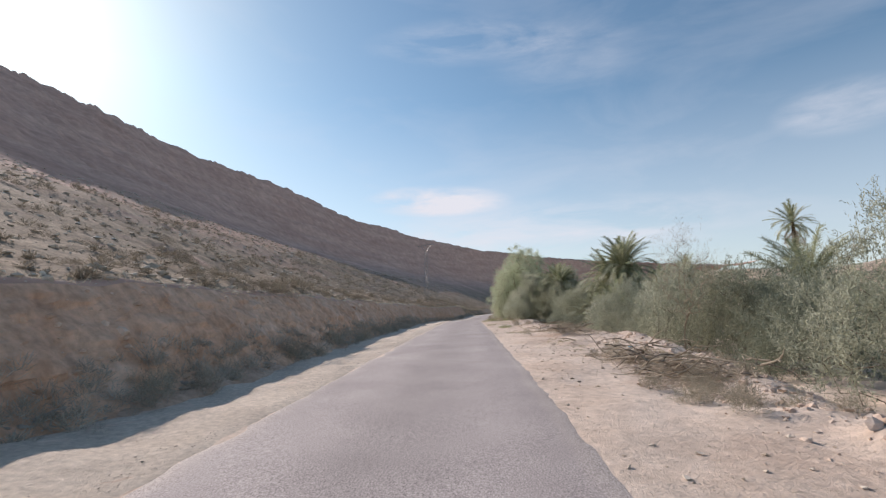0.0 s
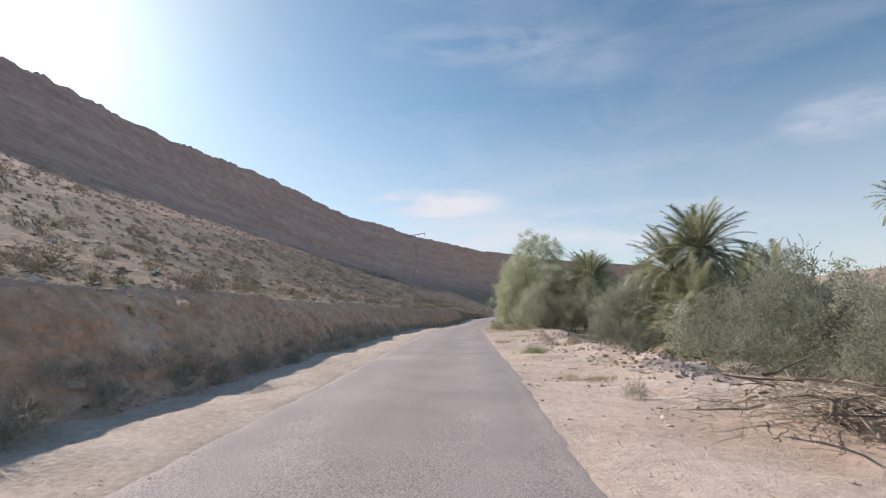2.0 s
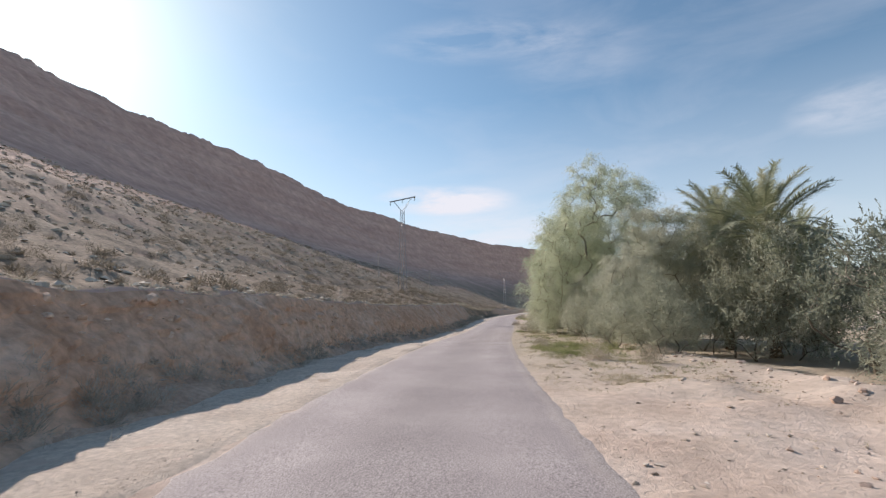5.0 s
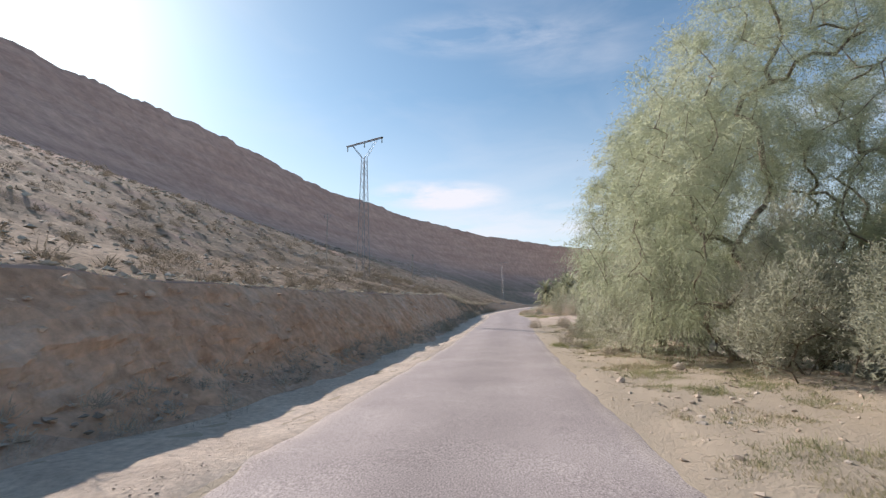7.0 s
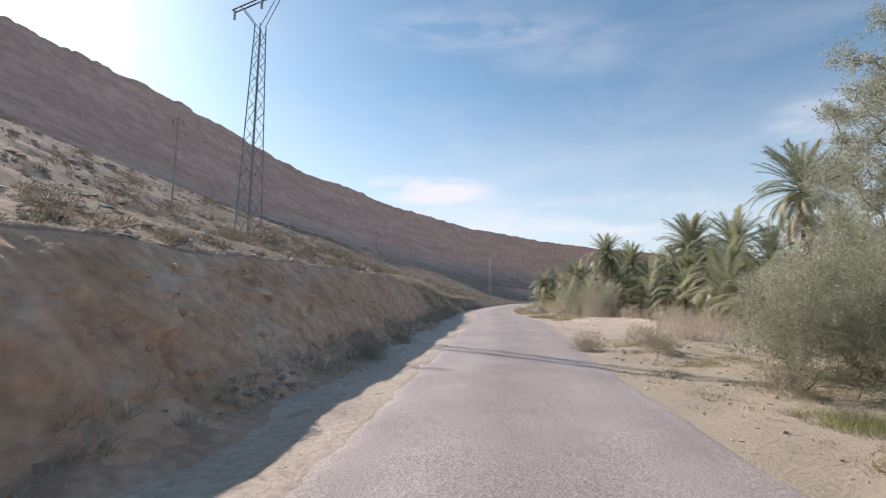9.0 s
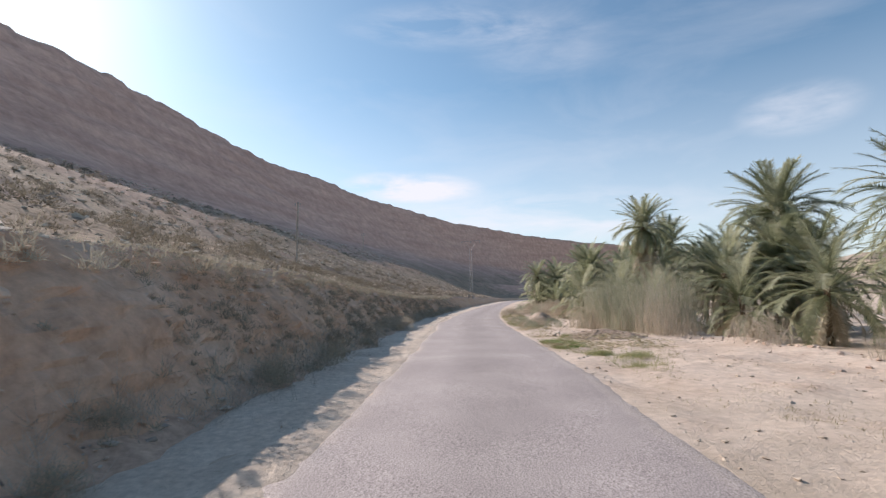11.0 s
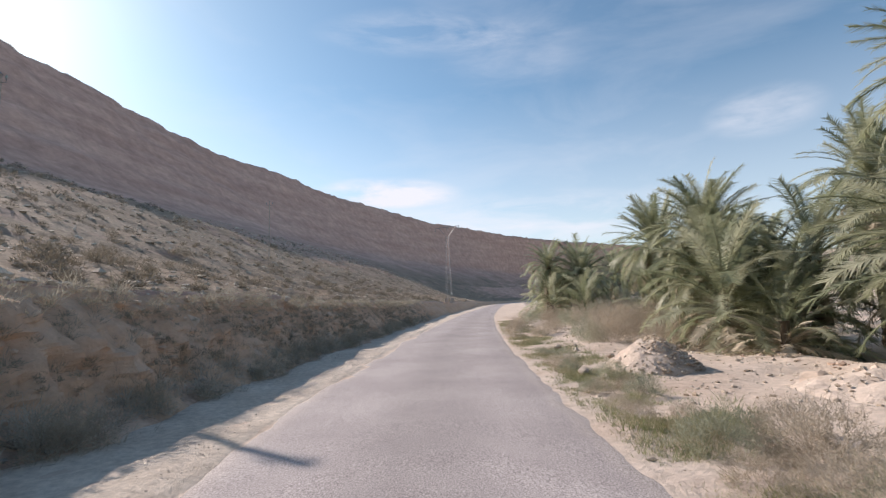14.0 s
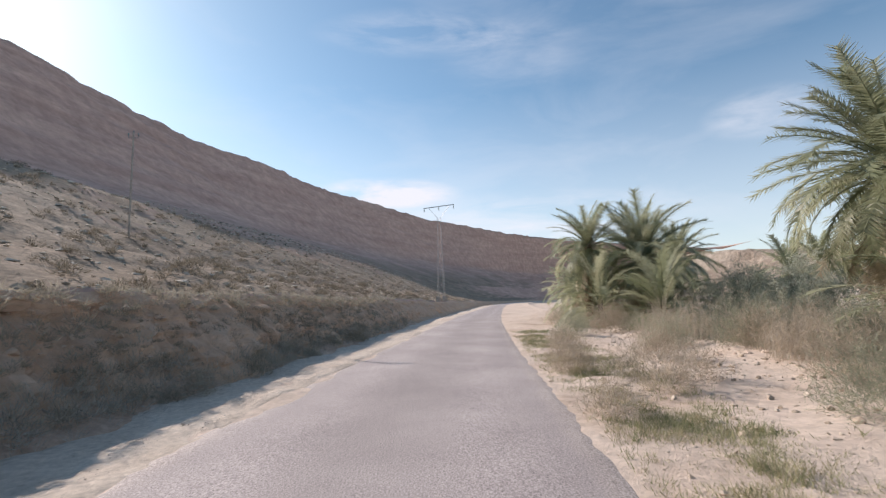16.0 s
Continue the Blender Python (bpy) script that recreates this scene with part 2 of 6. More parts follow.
M_WOOD = surface("grey_bark", [(0.11, 0.085, 0.065), (0.19, 0.155, 0.12), (0.28, 0.24, 0.19)], 2.0, rough=0.9, bump=0.6, fine=20, stretch=(1, 1, 0.3), obj=0.1, distance=0.02)
M_TWIG = surface("dry_twigs", [(0.35, 0.295, 0.23), (0.45, 0.39, 0.31), (0.55, 0.485, 0.40)], 1.5, rough=0.9, bump=0, fine=8, fine_amount=0.2, obj=0.18, leaf=0.45, gloss=0.1)
M_SCRUB = surface("grey_brown_scrub", [(0.28, 0.25, 0.195), (0.36, 0.325, 0.255), (0.44, 0.40, 0.32)], 1.5, rough=0.9, bump=0, fine=8, fine_amount=0.2, obj=0.2, leaf=0.35, gloss=0.1)
M_HILLSCRUB = surface("brown_hill_scrub", [(0.155, 0.132, 0.10), (0.20, 0.172, 0.132), (0.25, 0.218, 0.17)], 1.5, rough=0.9, bump=0, fine=8, fine_amount=0.2, obj=0.2, leaf=0.3, gloss=0.1)
M_GREYSCRUB = surface("grey_weeds", [(0.32, 0.285, 0.235), (0.42, 0.38, 0.32), (0.52, 0.475, 0.405)], 1.5, rough=0.9, bump=0, fine=8, fine_amount=0.25, island=0.2, leaf=0.15, gloss=0.1)
M_REED = surface("cane_stalks", [(0.26, 0.28, 0.195), (0.37, 0.385, 0.28), (0.49, 0.485, 0.37)], 0.6, rough=0.8, bump=0, fine=4, fine_amount=0.2, island=0.25, leaf=0.25, gloss=0.2)
M_GRASS = surface("green_grass", [(0.22, 0.245, 0.105), (0.30, 0.32, 0.15), (0.41, 0.395, 0.22)], 0.6, rough=0.7, bump=0, fine=5, fine_amount=0.2, island=0.2, leaf=0.3, gloss=0.2)
M_OLIVE = surface("olive_herbs", [(0.21, 0.225, 0.115), (0.29, 0.30, 0.165), (0.38, 0.375, 0.23)], 0.6, rough=0.8, bump=0, fine=5, fine_amount=0.2, island=0.25, leaf=0.3, gloss=0.15)
M_DRYGRASS = surface("dry_grass", [(0.31, 0.27, 0.16), (0.41, 0.36, 0.235), (0.50, 0.45, 0.32)], 0.6, rough=0.8, bump=0, fine=5, fine_amount=0.2, island=0.25, leaf=0.25, gloss=0.15)
M_STEEL = surface("galvanised_steel", [(0.17, 0.17, 0.18), (0.23, 0.23, 0.24), (0.29, 0.29, 0.30)], 2.0, rough=0.5, bump=0.1, fine=20, fine_amount=0.15)
M_STEEL.node_tree.nodes["Principled BSDF"].inputs["Metallic"].default_value = 0.6
M_INSULATOR = surface("glass_insulator", [(0.18, 0.24, 0.22), (0.25, 0.31, 0.29), (0.32, 0.37, 0.35)], 4.0, rough=0.2, bump=0, fine_amount=0.1)
M_PLASTIC = surface("blue_plastic_film", [(0.05, 0.22, 0.42), (0.08, 0.32, 0.52), (0.14, 0.42, 0.60)], 6.0, rough=0.4, bump=0.4, fine=30, fine_amount=0.15, distance=0.01)

M_ASH = surface("grey_ash", [(0.25, 0.215, 0.19), (0.32, 0.28, 0.25), (0.42, 0.365, 0.32)], 1.2, rough=0.95, bump=0.6, fine=9, fine_amount=0.35, distance=0.03, gloss=0.1)
M_GREYSTONE = surface("grey_rubble", [(0.28, 0.24, 0.205), (0.38, 0.33, 0.285), (0.48, 0.425, 0.37)], 1.0, rough=0.95, bump=0.5, fine=8, fine_amount=0.3, island=0.2, distance=0.03, gloss=0.1)
M_PALE_HILL = surface("pale_rocky_hill", [(0.328, 0.257, 0.203), (0.39, 0.32, 0.257), (0.452, 0.382, 0.312)], 0.03, rough=0.95, bump=1.0, fine=0.25, fine_amount=0.3, bump_scale=0.2, distance=4.0, gloss=0.1)


def wear_lanes(m):
    """Paler wheel tracks and dusty margins along the road, by the road's own coordinates."""
    t = m.node_tree
    bsdf = t.nodes["Principled BSDF"]
    uv = t.nodes.new("ShaderNodeUVMap")
    uv.uv_map = "lane"
    sep = t.nodes.new("ShaderNodeSeparateXYZ")
    t.links.new(uv.outputs["UV"], sep.inputs["Vector"])
    wob = node(t, "ShaderNodeTexNoise", Scale=0.5, Detail=4.0)
    ad = t.nodes.new("ShaderNodeMath")
    ad.operation = "MULTIPLY_ADD"
    ad.inputs[1].default_value = 0.10
    t.links.new(wob.outputs["Fac"], ad.inputs[0])
    t.links.new(sep.outputs["X"], ad.inputs[2])
    ramp = t.nodes.new("ShaderNodeValToRGB")
    e = ramp.color_ramp.elements
    for i in range(6):
        e.new(0.5)
    for i, (p, c) in enumerate(((0.05, 1.25), (0.15, 1.08), (0.30, 1.12), (0.48, 0.94), (0.62, 0.97), (0.78, 1.09), (0.95, 1.0), (1.03, 1.2))):
        e[i].position = min(p, 1.0)
        e[i].color = (c / 1.3, c / 1.3 * (0.985 if c > 1.15 else 1.0), c / 1.3 * (0.94 if c > 1.15 else 1.0), 1)
    t.links.new(ad.outputs["Value"], ramp.inputs["Fac"])
    mul = t.nodes.new("ShaderNodeVectorMath")
    mul.operation = "MULTIPLY"
    gain = t.nodes.new("ShaderNodeVectorMath")
    gain.operation = "SCALE"
    gain.inputs["Scale"].default_value = 1.3
    old = bsdf.inputs["Base Color"].links[0].from_socket
    t.links.new(old, mul.inputs[0])
    t.links.new(ramp.outputs["Color"], mul.inputs[1])
    t.links.new(mul.outputs["Vector"], gain.inputs[0])
    t.links.new(gain.outputs["Vector"], bsdf.inputs["Base Color"])


wear_lanes(M_ASPHALT)


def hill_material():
    """Stony slope: scree below, red-brown bedded rock above, coloured lighter to offset its shade."""
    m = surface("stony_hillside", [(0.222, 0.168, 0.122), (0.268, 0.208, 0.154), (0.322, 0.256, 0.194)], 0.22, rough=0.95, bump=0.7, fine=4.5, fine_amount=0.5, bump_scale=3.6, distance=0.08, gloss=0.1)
    t = m.node_tree
    bsdf = t.nodes["Principled BSDF"]
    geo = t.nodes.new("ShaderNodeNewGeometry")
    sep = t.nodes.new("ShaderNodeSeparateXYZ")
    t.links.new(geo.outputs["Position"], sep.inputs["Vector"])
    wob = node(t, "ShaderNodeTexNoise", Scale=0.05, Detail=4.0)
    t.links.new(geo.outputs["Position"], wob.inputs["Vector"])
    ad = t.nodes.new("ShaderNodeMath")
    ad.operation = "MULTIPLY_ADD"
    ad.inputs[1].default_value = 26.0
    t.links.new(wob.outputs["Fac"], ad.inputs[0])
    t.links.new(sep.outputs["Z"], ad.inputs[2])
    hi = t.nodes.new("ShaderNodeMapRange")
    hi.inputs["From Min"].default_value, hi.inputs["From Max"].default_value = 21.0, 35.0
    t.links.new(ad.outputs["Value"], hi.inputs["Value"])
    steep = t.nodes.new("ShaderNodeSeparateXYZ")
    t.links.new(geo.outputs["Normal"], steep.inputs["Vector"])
    # lighter rock colour sets in about where the slope steepens into shade
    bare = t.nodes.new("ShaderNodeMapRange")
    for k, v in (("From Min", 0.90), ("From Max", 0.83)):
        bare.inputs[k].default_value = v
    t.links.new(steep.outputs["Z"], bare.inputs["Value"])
    lifted_rock_share = t.nodes.new("ShaderNodeMath")
    lifted_rock_share.operation = "MAXIMUM"
    t.links.new(hi.outputs["Result"], lifted_rock_share.inputs[0])
    t.links.new(bare.outputs["Result"], lifted_rock_share.inputs[1])
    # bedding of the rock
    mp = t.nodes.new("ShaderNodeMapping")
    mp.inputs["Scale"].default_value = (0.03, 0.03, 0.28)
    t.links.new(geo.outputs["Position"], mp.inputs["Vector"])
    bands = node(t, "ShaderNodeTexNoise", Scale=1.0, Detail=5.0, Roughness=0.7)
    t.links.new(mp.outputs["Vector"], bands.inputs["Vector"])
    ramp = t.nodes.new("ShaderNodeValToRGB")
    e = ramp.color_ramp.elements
    # both rock tones raised to brighten the upper slope, which the sun misses
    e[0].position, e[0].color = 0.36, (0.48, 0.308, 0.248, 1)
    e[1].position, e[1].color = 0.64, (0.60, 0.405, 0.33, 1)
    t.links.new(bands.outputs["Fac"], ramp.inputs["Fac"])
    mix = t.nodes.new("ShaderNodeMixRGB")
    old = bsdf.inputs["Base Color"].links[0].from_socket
    t.links.new(lifted_rock_share.outputs["Value"], mix.inputs["Fac"])
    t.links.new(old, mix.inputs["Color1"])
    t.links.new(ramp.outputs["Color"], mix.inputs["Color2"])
    # broken rock: coarse and fine mottling over the whole slope
    mot = node(t, "ShaderNodeTexNoise", Scale=0.32, Detail=8.0, Roughness=0.75)
    t.links.new(geo.outputs["Position"], mot.inputs["Vector"])
    amount = t.nodes.new("ShaderNodeMapRange")
    for k, v in (("From Min", 0.3), ("From Max", 0.7), ("To Min", 0.74), ("To Max", 1.24)):
        amount.inputs[k].default_value = v
    t.links.new(mot.outputs["Fac"], amount.inputs["Value"])
    hs = t.nodes.new("ShaderNodeHueSaturation")
    t.links.new(amount.outputs["Result"], hs.inputs["Value"])
    t.links.new(mix.outputs["Color"], hs.inputs["Color"])
    t.links.new(hs.outputs["Color"], bsdf.inputs["Base Color"])
    b2 = node(t, "ShaderNodeBump", Strength=0.5, Distance=0.22)
    t.links.new(mot.outputs["Fac"], b2.inputs["Height"])
    t.links.new(bsdf.inputs["Normal"].links[0].from_socket, b2.inputs["Normal"])
    t.links.new(b2.outputs["Normal"], bsdf.inputs["Normal"])
    return m


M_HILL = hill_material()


# ---- small tools ----
def lattice(ix, iy, seed):
    h = np.sin(ix * 127.1 + iy * 311.7 + seed * 74.7) * 43758.5453
    return h - np.floor(h)


def vnoise(x, y, seed=0):
    """Smooth value noise, -1 to 1."""
    x, y = np.asarray(x, float), np.asarray(y, float)
    ix, iy = np.floor(x), np.floor(y)
    fx, fy = x - ix, y - iy
    fx, fy = fx * fx * (3 - 2 * fx), fy * fy * (3 - 2 * fy)
    a, b = lattice(ix, iy, seed), lattice(ix + 1, iy, seed)
    c, d = lattice(ix, iy + 1, seed), lattice(ix + 1, iy + 1, seed)
    return 2 * ((a * (1 - fx) + b * fx) * (1 - fy) + (c * (1 - fx) + d * fx) * fy) - 1


def fbm(x, y, seed=0, octaves=4):
    total, amp = 0.0, 1.0
    for i in range(octaves):
        total = total + amp * vnoise(x, y, seed + i * 13)
        x, y, amp = np.asarray(x) * 2.03 + 5.1, np.asarray(y) * 2.03 + 1.7, amp * 0.5
    return total


def np_mesh(name, verts, faces, mat, smooth=False):
    """A mesh from arrays: faces has 3 or 4 columns."""
    me = bpy.data.meshes.new(name)
    verts, faces = np.asarray(verts, np.float32), np.asarray(faces, np.int32)
    me.vertices.add(len(verts))
    me.vertices.foreach_set("co", verts.ravel())
    k = faces.shape[1]
    me.loops.add(faces.size)
    me.loops.foreach_set("vertex_index", faces.ravel())
    me.polygons.add(len(faces))
    me.polygons.foreach_set("loop_start", np.arange(0, faces.size, k, dtype=np.int32))
    me.polygons.foreach_set("use_smooth", np.full(len(faces), smooth))
    me.update(calc_edges=True)
    me.materials.append(mat)
    return me


def grid_faces(rows, cols):
    r, c = np.meshgrid(np.arange(rows - 1), np.arange(cols - 1), indexing="ij")
    a = (r * cols + c).ravel()
    return np.stack([a, a + 1, a + cols + 1, a + cols], 1)


def part(name, data, parent, label="", m=None):
    ob = new(name, data)
    ob.parent = parent
    if m is not None:
        ob.matrix_basis = m
    if label:
        tagged(ob, label)
    return ob


def thing(name, m, label, category, group="", data=None, kind=""):
    ob = new(name, data)
    ob.matrix_basis = m
    return tagged(ob, label, category, group, kind)


def tube(points, radii, sides=6):
    """Vertices and quads of a bent, tapered tube."""
    points = np.asarray(points, float)
    n = len(points)
    tan = np.gradient(points, axis=0)
    tan /= np.linalg.norm(tan, axis=1)[:, None] + 1e-9
    ref = np.where(np.abs(tan[:, 2:3]) > 0.9, np.array([[1.0, 0, 0]]), np.array([[0, 0, 1.0]]))
    a = np.cross(tan, ref)
    a /= np.linalg.norm(a, axis=1)[:, None] + 1e-9
    b = np.cross(tan, a)
    ang = np.arange(sides) * 2 * np.pi / sides
    ring = a[:, None] * np.cos(ang)[None, :, None] + b[:, None] * np.sin(ang)[None, :, None]
    v = points[:, None] + ring * np.asarray(radii, float)[:, None, None]
    f = []
    for i in range(n - 1):
        for j in range(sides):
            k = (j + 1) % sides
            f.append((i * sides + j, i * sides + k, (i + 1) * sides + k, (i + 1) * sides + j))
    return v.reshape(-1, 3), np.array(f)


def join(pieces):
    vs, fs, n = [], [], 0
    for v, f in pieces:
        vs.append(v)
        fs.append(f + n)
        n += len(v)
    return np.concatenate(vs), np.concatenate(fs)


def blades(base, way, length, width, rng, droop=0.0):
    """Thin leaf strips: one bent, pointed strip for each base and direction."""
    n = len(base)
    way = way / (np.linalg.norm(way, axis=1)[:, None] + 1e-9)
    side = np.cross(way, rng.normal(size=(n, 3)))
    side /= np.linalg.norm(side, axis=1)[:, None] + 1e-9
    length, width = np.broadcast_to(length, n)[:, None], np.broadcast_to(width, n)[:, None]
    mid = base + way * length * 0.55
    tip = base + way * length
    tip = tip - np.array([0, 0, 1.0]) * droop * length
    mid = mid - np.array([0, 0, 1.0]) * droop * length * 0.3
    v = np.stack([base - side * width * 0.4, base + side * width * 0.4, mid + side * width * 0.5, mid - side * width * 0.5, tip + side * width * 0.12, tip - side * width * 0.12], 1)
    k = np.arange(n)[:, None] * 6
    f = np.concatenate([k + np.array([[0, 1, 2, 3]]), k + np.array([[3, 2, 4, 5]])])
    return v.reshape(-1, 3), f


def needles(base, way, length, width, rng):
    """Fine pointed leaves, one slim triangle each."""
    n = len(base)
    way = way / (np.linalg.norm(way, axis=1)[:, None] + 1e-9)
    side = np.cross(way, rng.normal(size=(n, 3)))
    side /= np.linalg.norm(side, axis=1)[:, None] + 1e-9
    length = np.broadcast_to(length, n)[:, None]
    v = np.stack([base - side * width * 0.5, base + side * width * 0.5, base + way * length], 1)
    return v.reshape(-1, 3), np.arange(n)[:, None] * 3 + np.array([[0, 1, 2]])


# ---- the line of the road and the lie of the land ----
EDGE_Y = [-120, -60, 0, 12, 25, 40, 55, 65, 75, 84, 92, 101, 111, 119, 126, 135, 145, 165, 200, 250, 300, 360, 430, 520, 700]
EDGE_X = [-1.5, -0.4, 1.25, 1.89, 2.67, 3.46, 4.25, 5.30, 6.70, 7.95, 9.3, 10.82, 11.86, 12.72, 13.76, 15.24, 17.2, 21.4, 30, 43, 58, 80, 112, 165, 300]
fine_y = np.arange(-120, 700, 0.5)
fine_x = np.interp(fine_y, EDGE_Y, EDGE_X)
kernel = np.exp(-0.5 * (np.arange(-30, 31) * 0.5 / 4.0) ** 2)
fine_x = np.convolve(np.pad(fine_x, 30, mode="reflect", reflect_type="odd"), kernel / kernel.sum(), "valid")
ROAD_W = 4.0


def right_edge(y):
    return np.interp(y, fine_y, fine_x)


def left_edge(y):
    return right_edge(y) - ROAD_W


def paved_left(y):
    """The left edge of the asphalt itself, which widens and narrows."""
    return left_edge(y) - np.interp(y, [-20, 5, 18, 33, 50, 58, 68, 80, 95, 104, 116, 123, 130, 136, 150], [0.1, 0.1, 0.1, 0.15, 0.1, 0.1, 0.05, -0.2, -0.2, -0.1, -0.15, 0.3, 0.25, 0.4, 0.2])


def road_z(y):
    return np.interp(y, [-120, 0, 14, 27, 50, 62, 76, 86, 98, 112, 124, 130, 150, 700], [0.03, 0.05, 0.14, 0.2, 0.18, 0.05, -0.14, -0.1, 0.2, 0.13, -0.05, -0.1, -0.1, 0.4])


fine_z = np.convolve(np.pad(road_z(fine_y), 30, mode="edge"), kernel / kernel.sum(), "valid")


def road_h(y):
    return np.interp(y, fine_y, fine_z)


BERM = ([-120, 0, 8, 10, 14, 18, 20, 22, 23.5, 25.5, 29, 31, 34, 36, 39, 43, 46, 52, 60, 75, 90, 105, 125, 140, 700], [3.6, 3.6, 3.7, 4.1, 4.8, 5.0, 5.7, 5.8, 4.8, 4.1, 3.8, 3.6, 3.6, 3.4, 3.5, 3.9, 4.7, 5.6, 5.0, 4.6, 5.6, 7.0, 6.4, 5.4, 6])
FOOT = ([-120, 0, 15, 21, 25, 29, 34, 38, 42, 46, 52, 60, 75, 90, 105, 125, 140, 700], [7.9, 7.8, 8.0, 8.1, 7.4, 6.7, 6.4, 6.9, 8.1, 8.2, 8.0, 7.4, 7.0, 8.0, 9.4, 8.8, 7.8, 8.4])
RISE = ([-120, 44, 52, 105, 112, 700], [0.13, 0.13, 0.06, 0.06, 0.1, 0.08])
FALL = ([-120, 44, 56, 85, 100, 700], [1.3, 1.3, 0.45, 0.4, 0.5, 0.5])


def ground_h(x, y):
    """Height of the open ground beside the road."""
    x, y = np.asarray(x, float), np.asarray(y, float)
    u = x - right_edge(y)
    z = road_h(y)
    rough = 0.035 * fbm(x * 1.3, y * 1.3, 3) + 0.05 * fbm(x * 0.35, y * 0.35, 5)
    out = np.clip((u + 0.1) / 0.9, 0, 1) * (u > -0.1) + np.clip((-u - ROAD_W + 0.1) / 0.6, 0, 1) * (u < 0.1 - ROAD_W)
    b = np.interp(y, *BERM)
    bump = np.interp(y, *RISE) * np.exp(-((u - b) / 0.8) ** 2) * (1 + 0.5 * vnoise(x * 0.6, y * 0.6, 8))
    drop = np.interp(y, *FALL) * np.clip((u - b - 0.4) / (np.interp(y, *FOOT) - b - 0.4), 0, 1)
    drop = drop * (1 - np.clip((u - 60) / 40, 0, 1))
    inside = -0.03 * ((u < -0.25) & (u > 0.25 - ROAD_W))
    far = np.clip((u - 70) / 400, 0, 1) * 6
    lumps = 1 + 1.4 * np.clip((u - 1.8) / 1.2, 0, 1) * np.clip((52 - y) / 6, 0, 1) * np.clip((14 - u) / 4, 0, 1)
    return z + inside + out * rough * 1.2 * lumps + bump - drop + far


def bank_foot(y):
    """Distance of the cut's foot from the paved line."""
    return np.interp(y, [-120, 45, 57, 68, 81, 103, 111, 118, 126, 140, 700], [2.2, 2.2, 2.55, 1.75, 1.2, 1.4, 1.65, 1.9, 2.25, 2.1, 2.0])


TOP_Y = [-120, 0, 40, 85, 103, 120, 140, 170, 250, 340, 700]
TOP_H = [1.9, 1.95, 1.95, 2.1, 2.3, 2.0, 1.8, 1.6, 1.2, 0.8, 0.6]


def bank_top(y):
    """Offset from the paved edge, and height over the road, of the cut's upper lip."""
    y = np.asarray(y, float)
    return np.interp(y, [-120, 60, 85, 104, 124, 700], [3.95, 3.95, 3.4, 3.4, 3.75, 3.75]) + 0.16 * vnoise(y * 0.16, 0 * y + 3.3, 2) + 0.07 * vnoise(y * 0.7, 0 * y + 1.3, 4), np.interp(y, TOP_Y, TOP_H) * (1 + 0.05 * vnoise(y * 0.2, 0 * y, 6) + 0.03 * vnoise(y * 1.1, 0 * y, 7))


RIM_S = [-120, -80, 0, 60, 120, 180, 200, 240, 300, 380, 480, 620, 690]
RIM_X = [-114, -112, -106, -103, -97, -79, -71, -56, -15, 56, 150, 330, 430]
RIM_Y = [-140, -80, 10, 80, 135, 210, 236, 290, 370, 468, 555, 650, 690]
LOW_U = [3.0, 10, 20, 25, 48]
LOW_Z = [0.0, 2.0, 6.3, 8.6, 16.5]


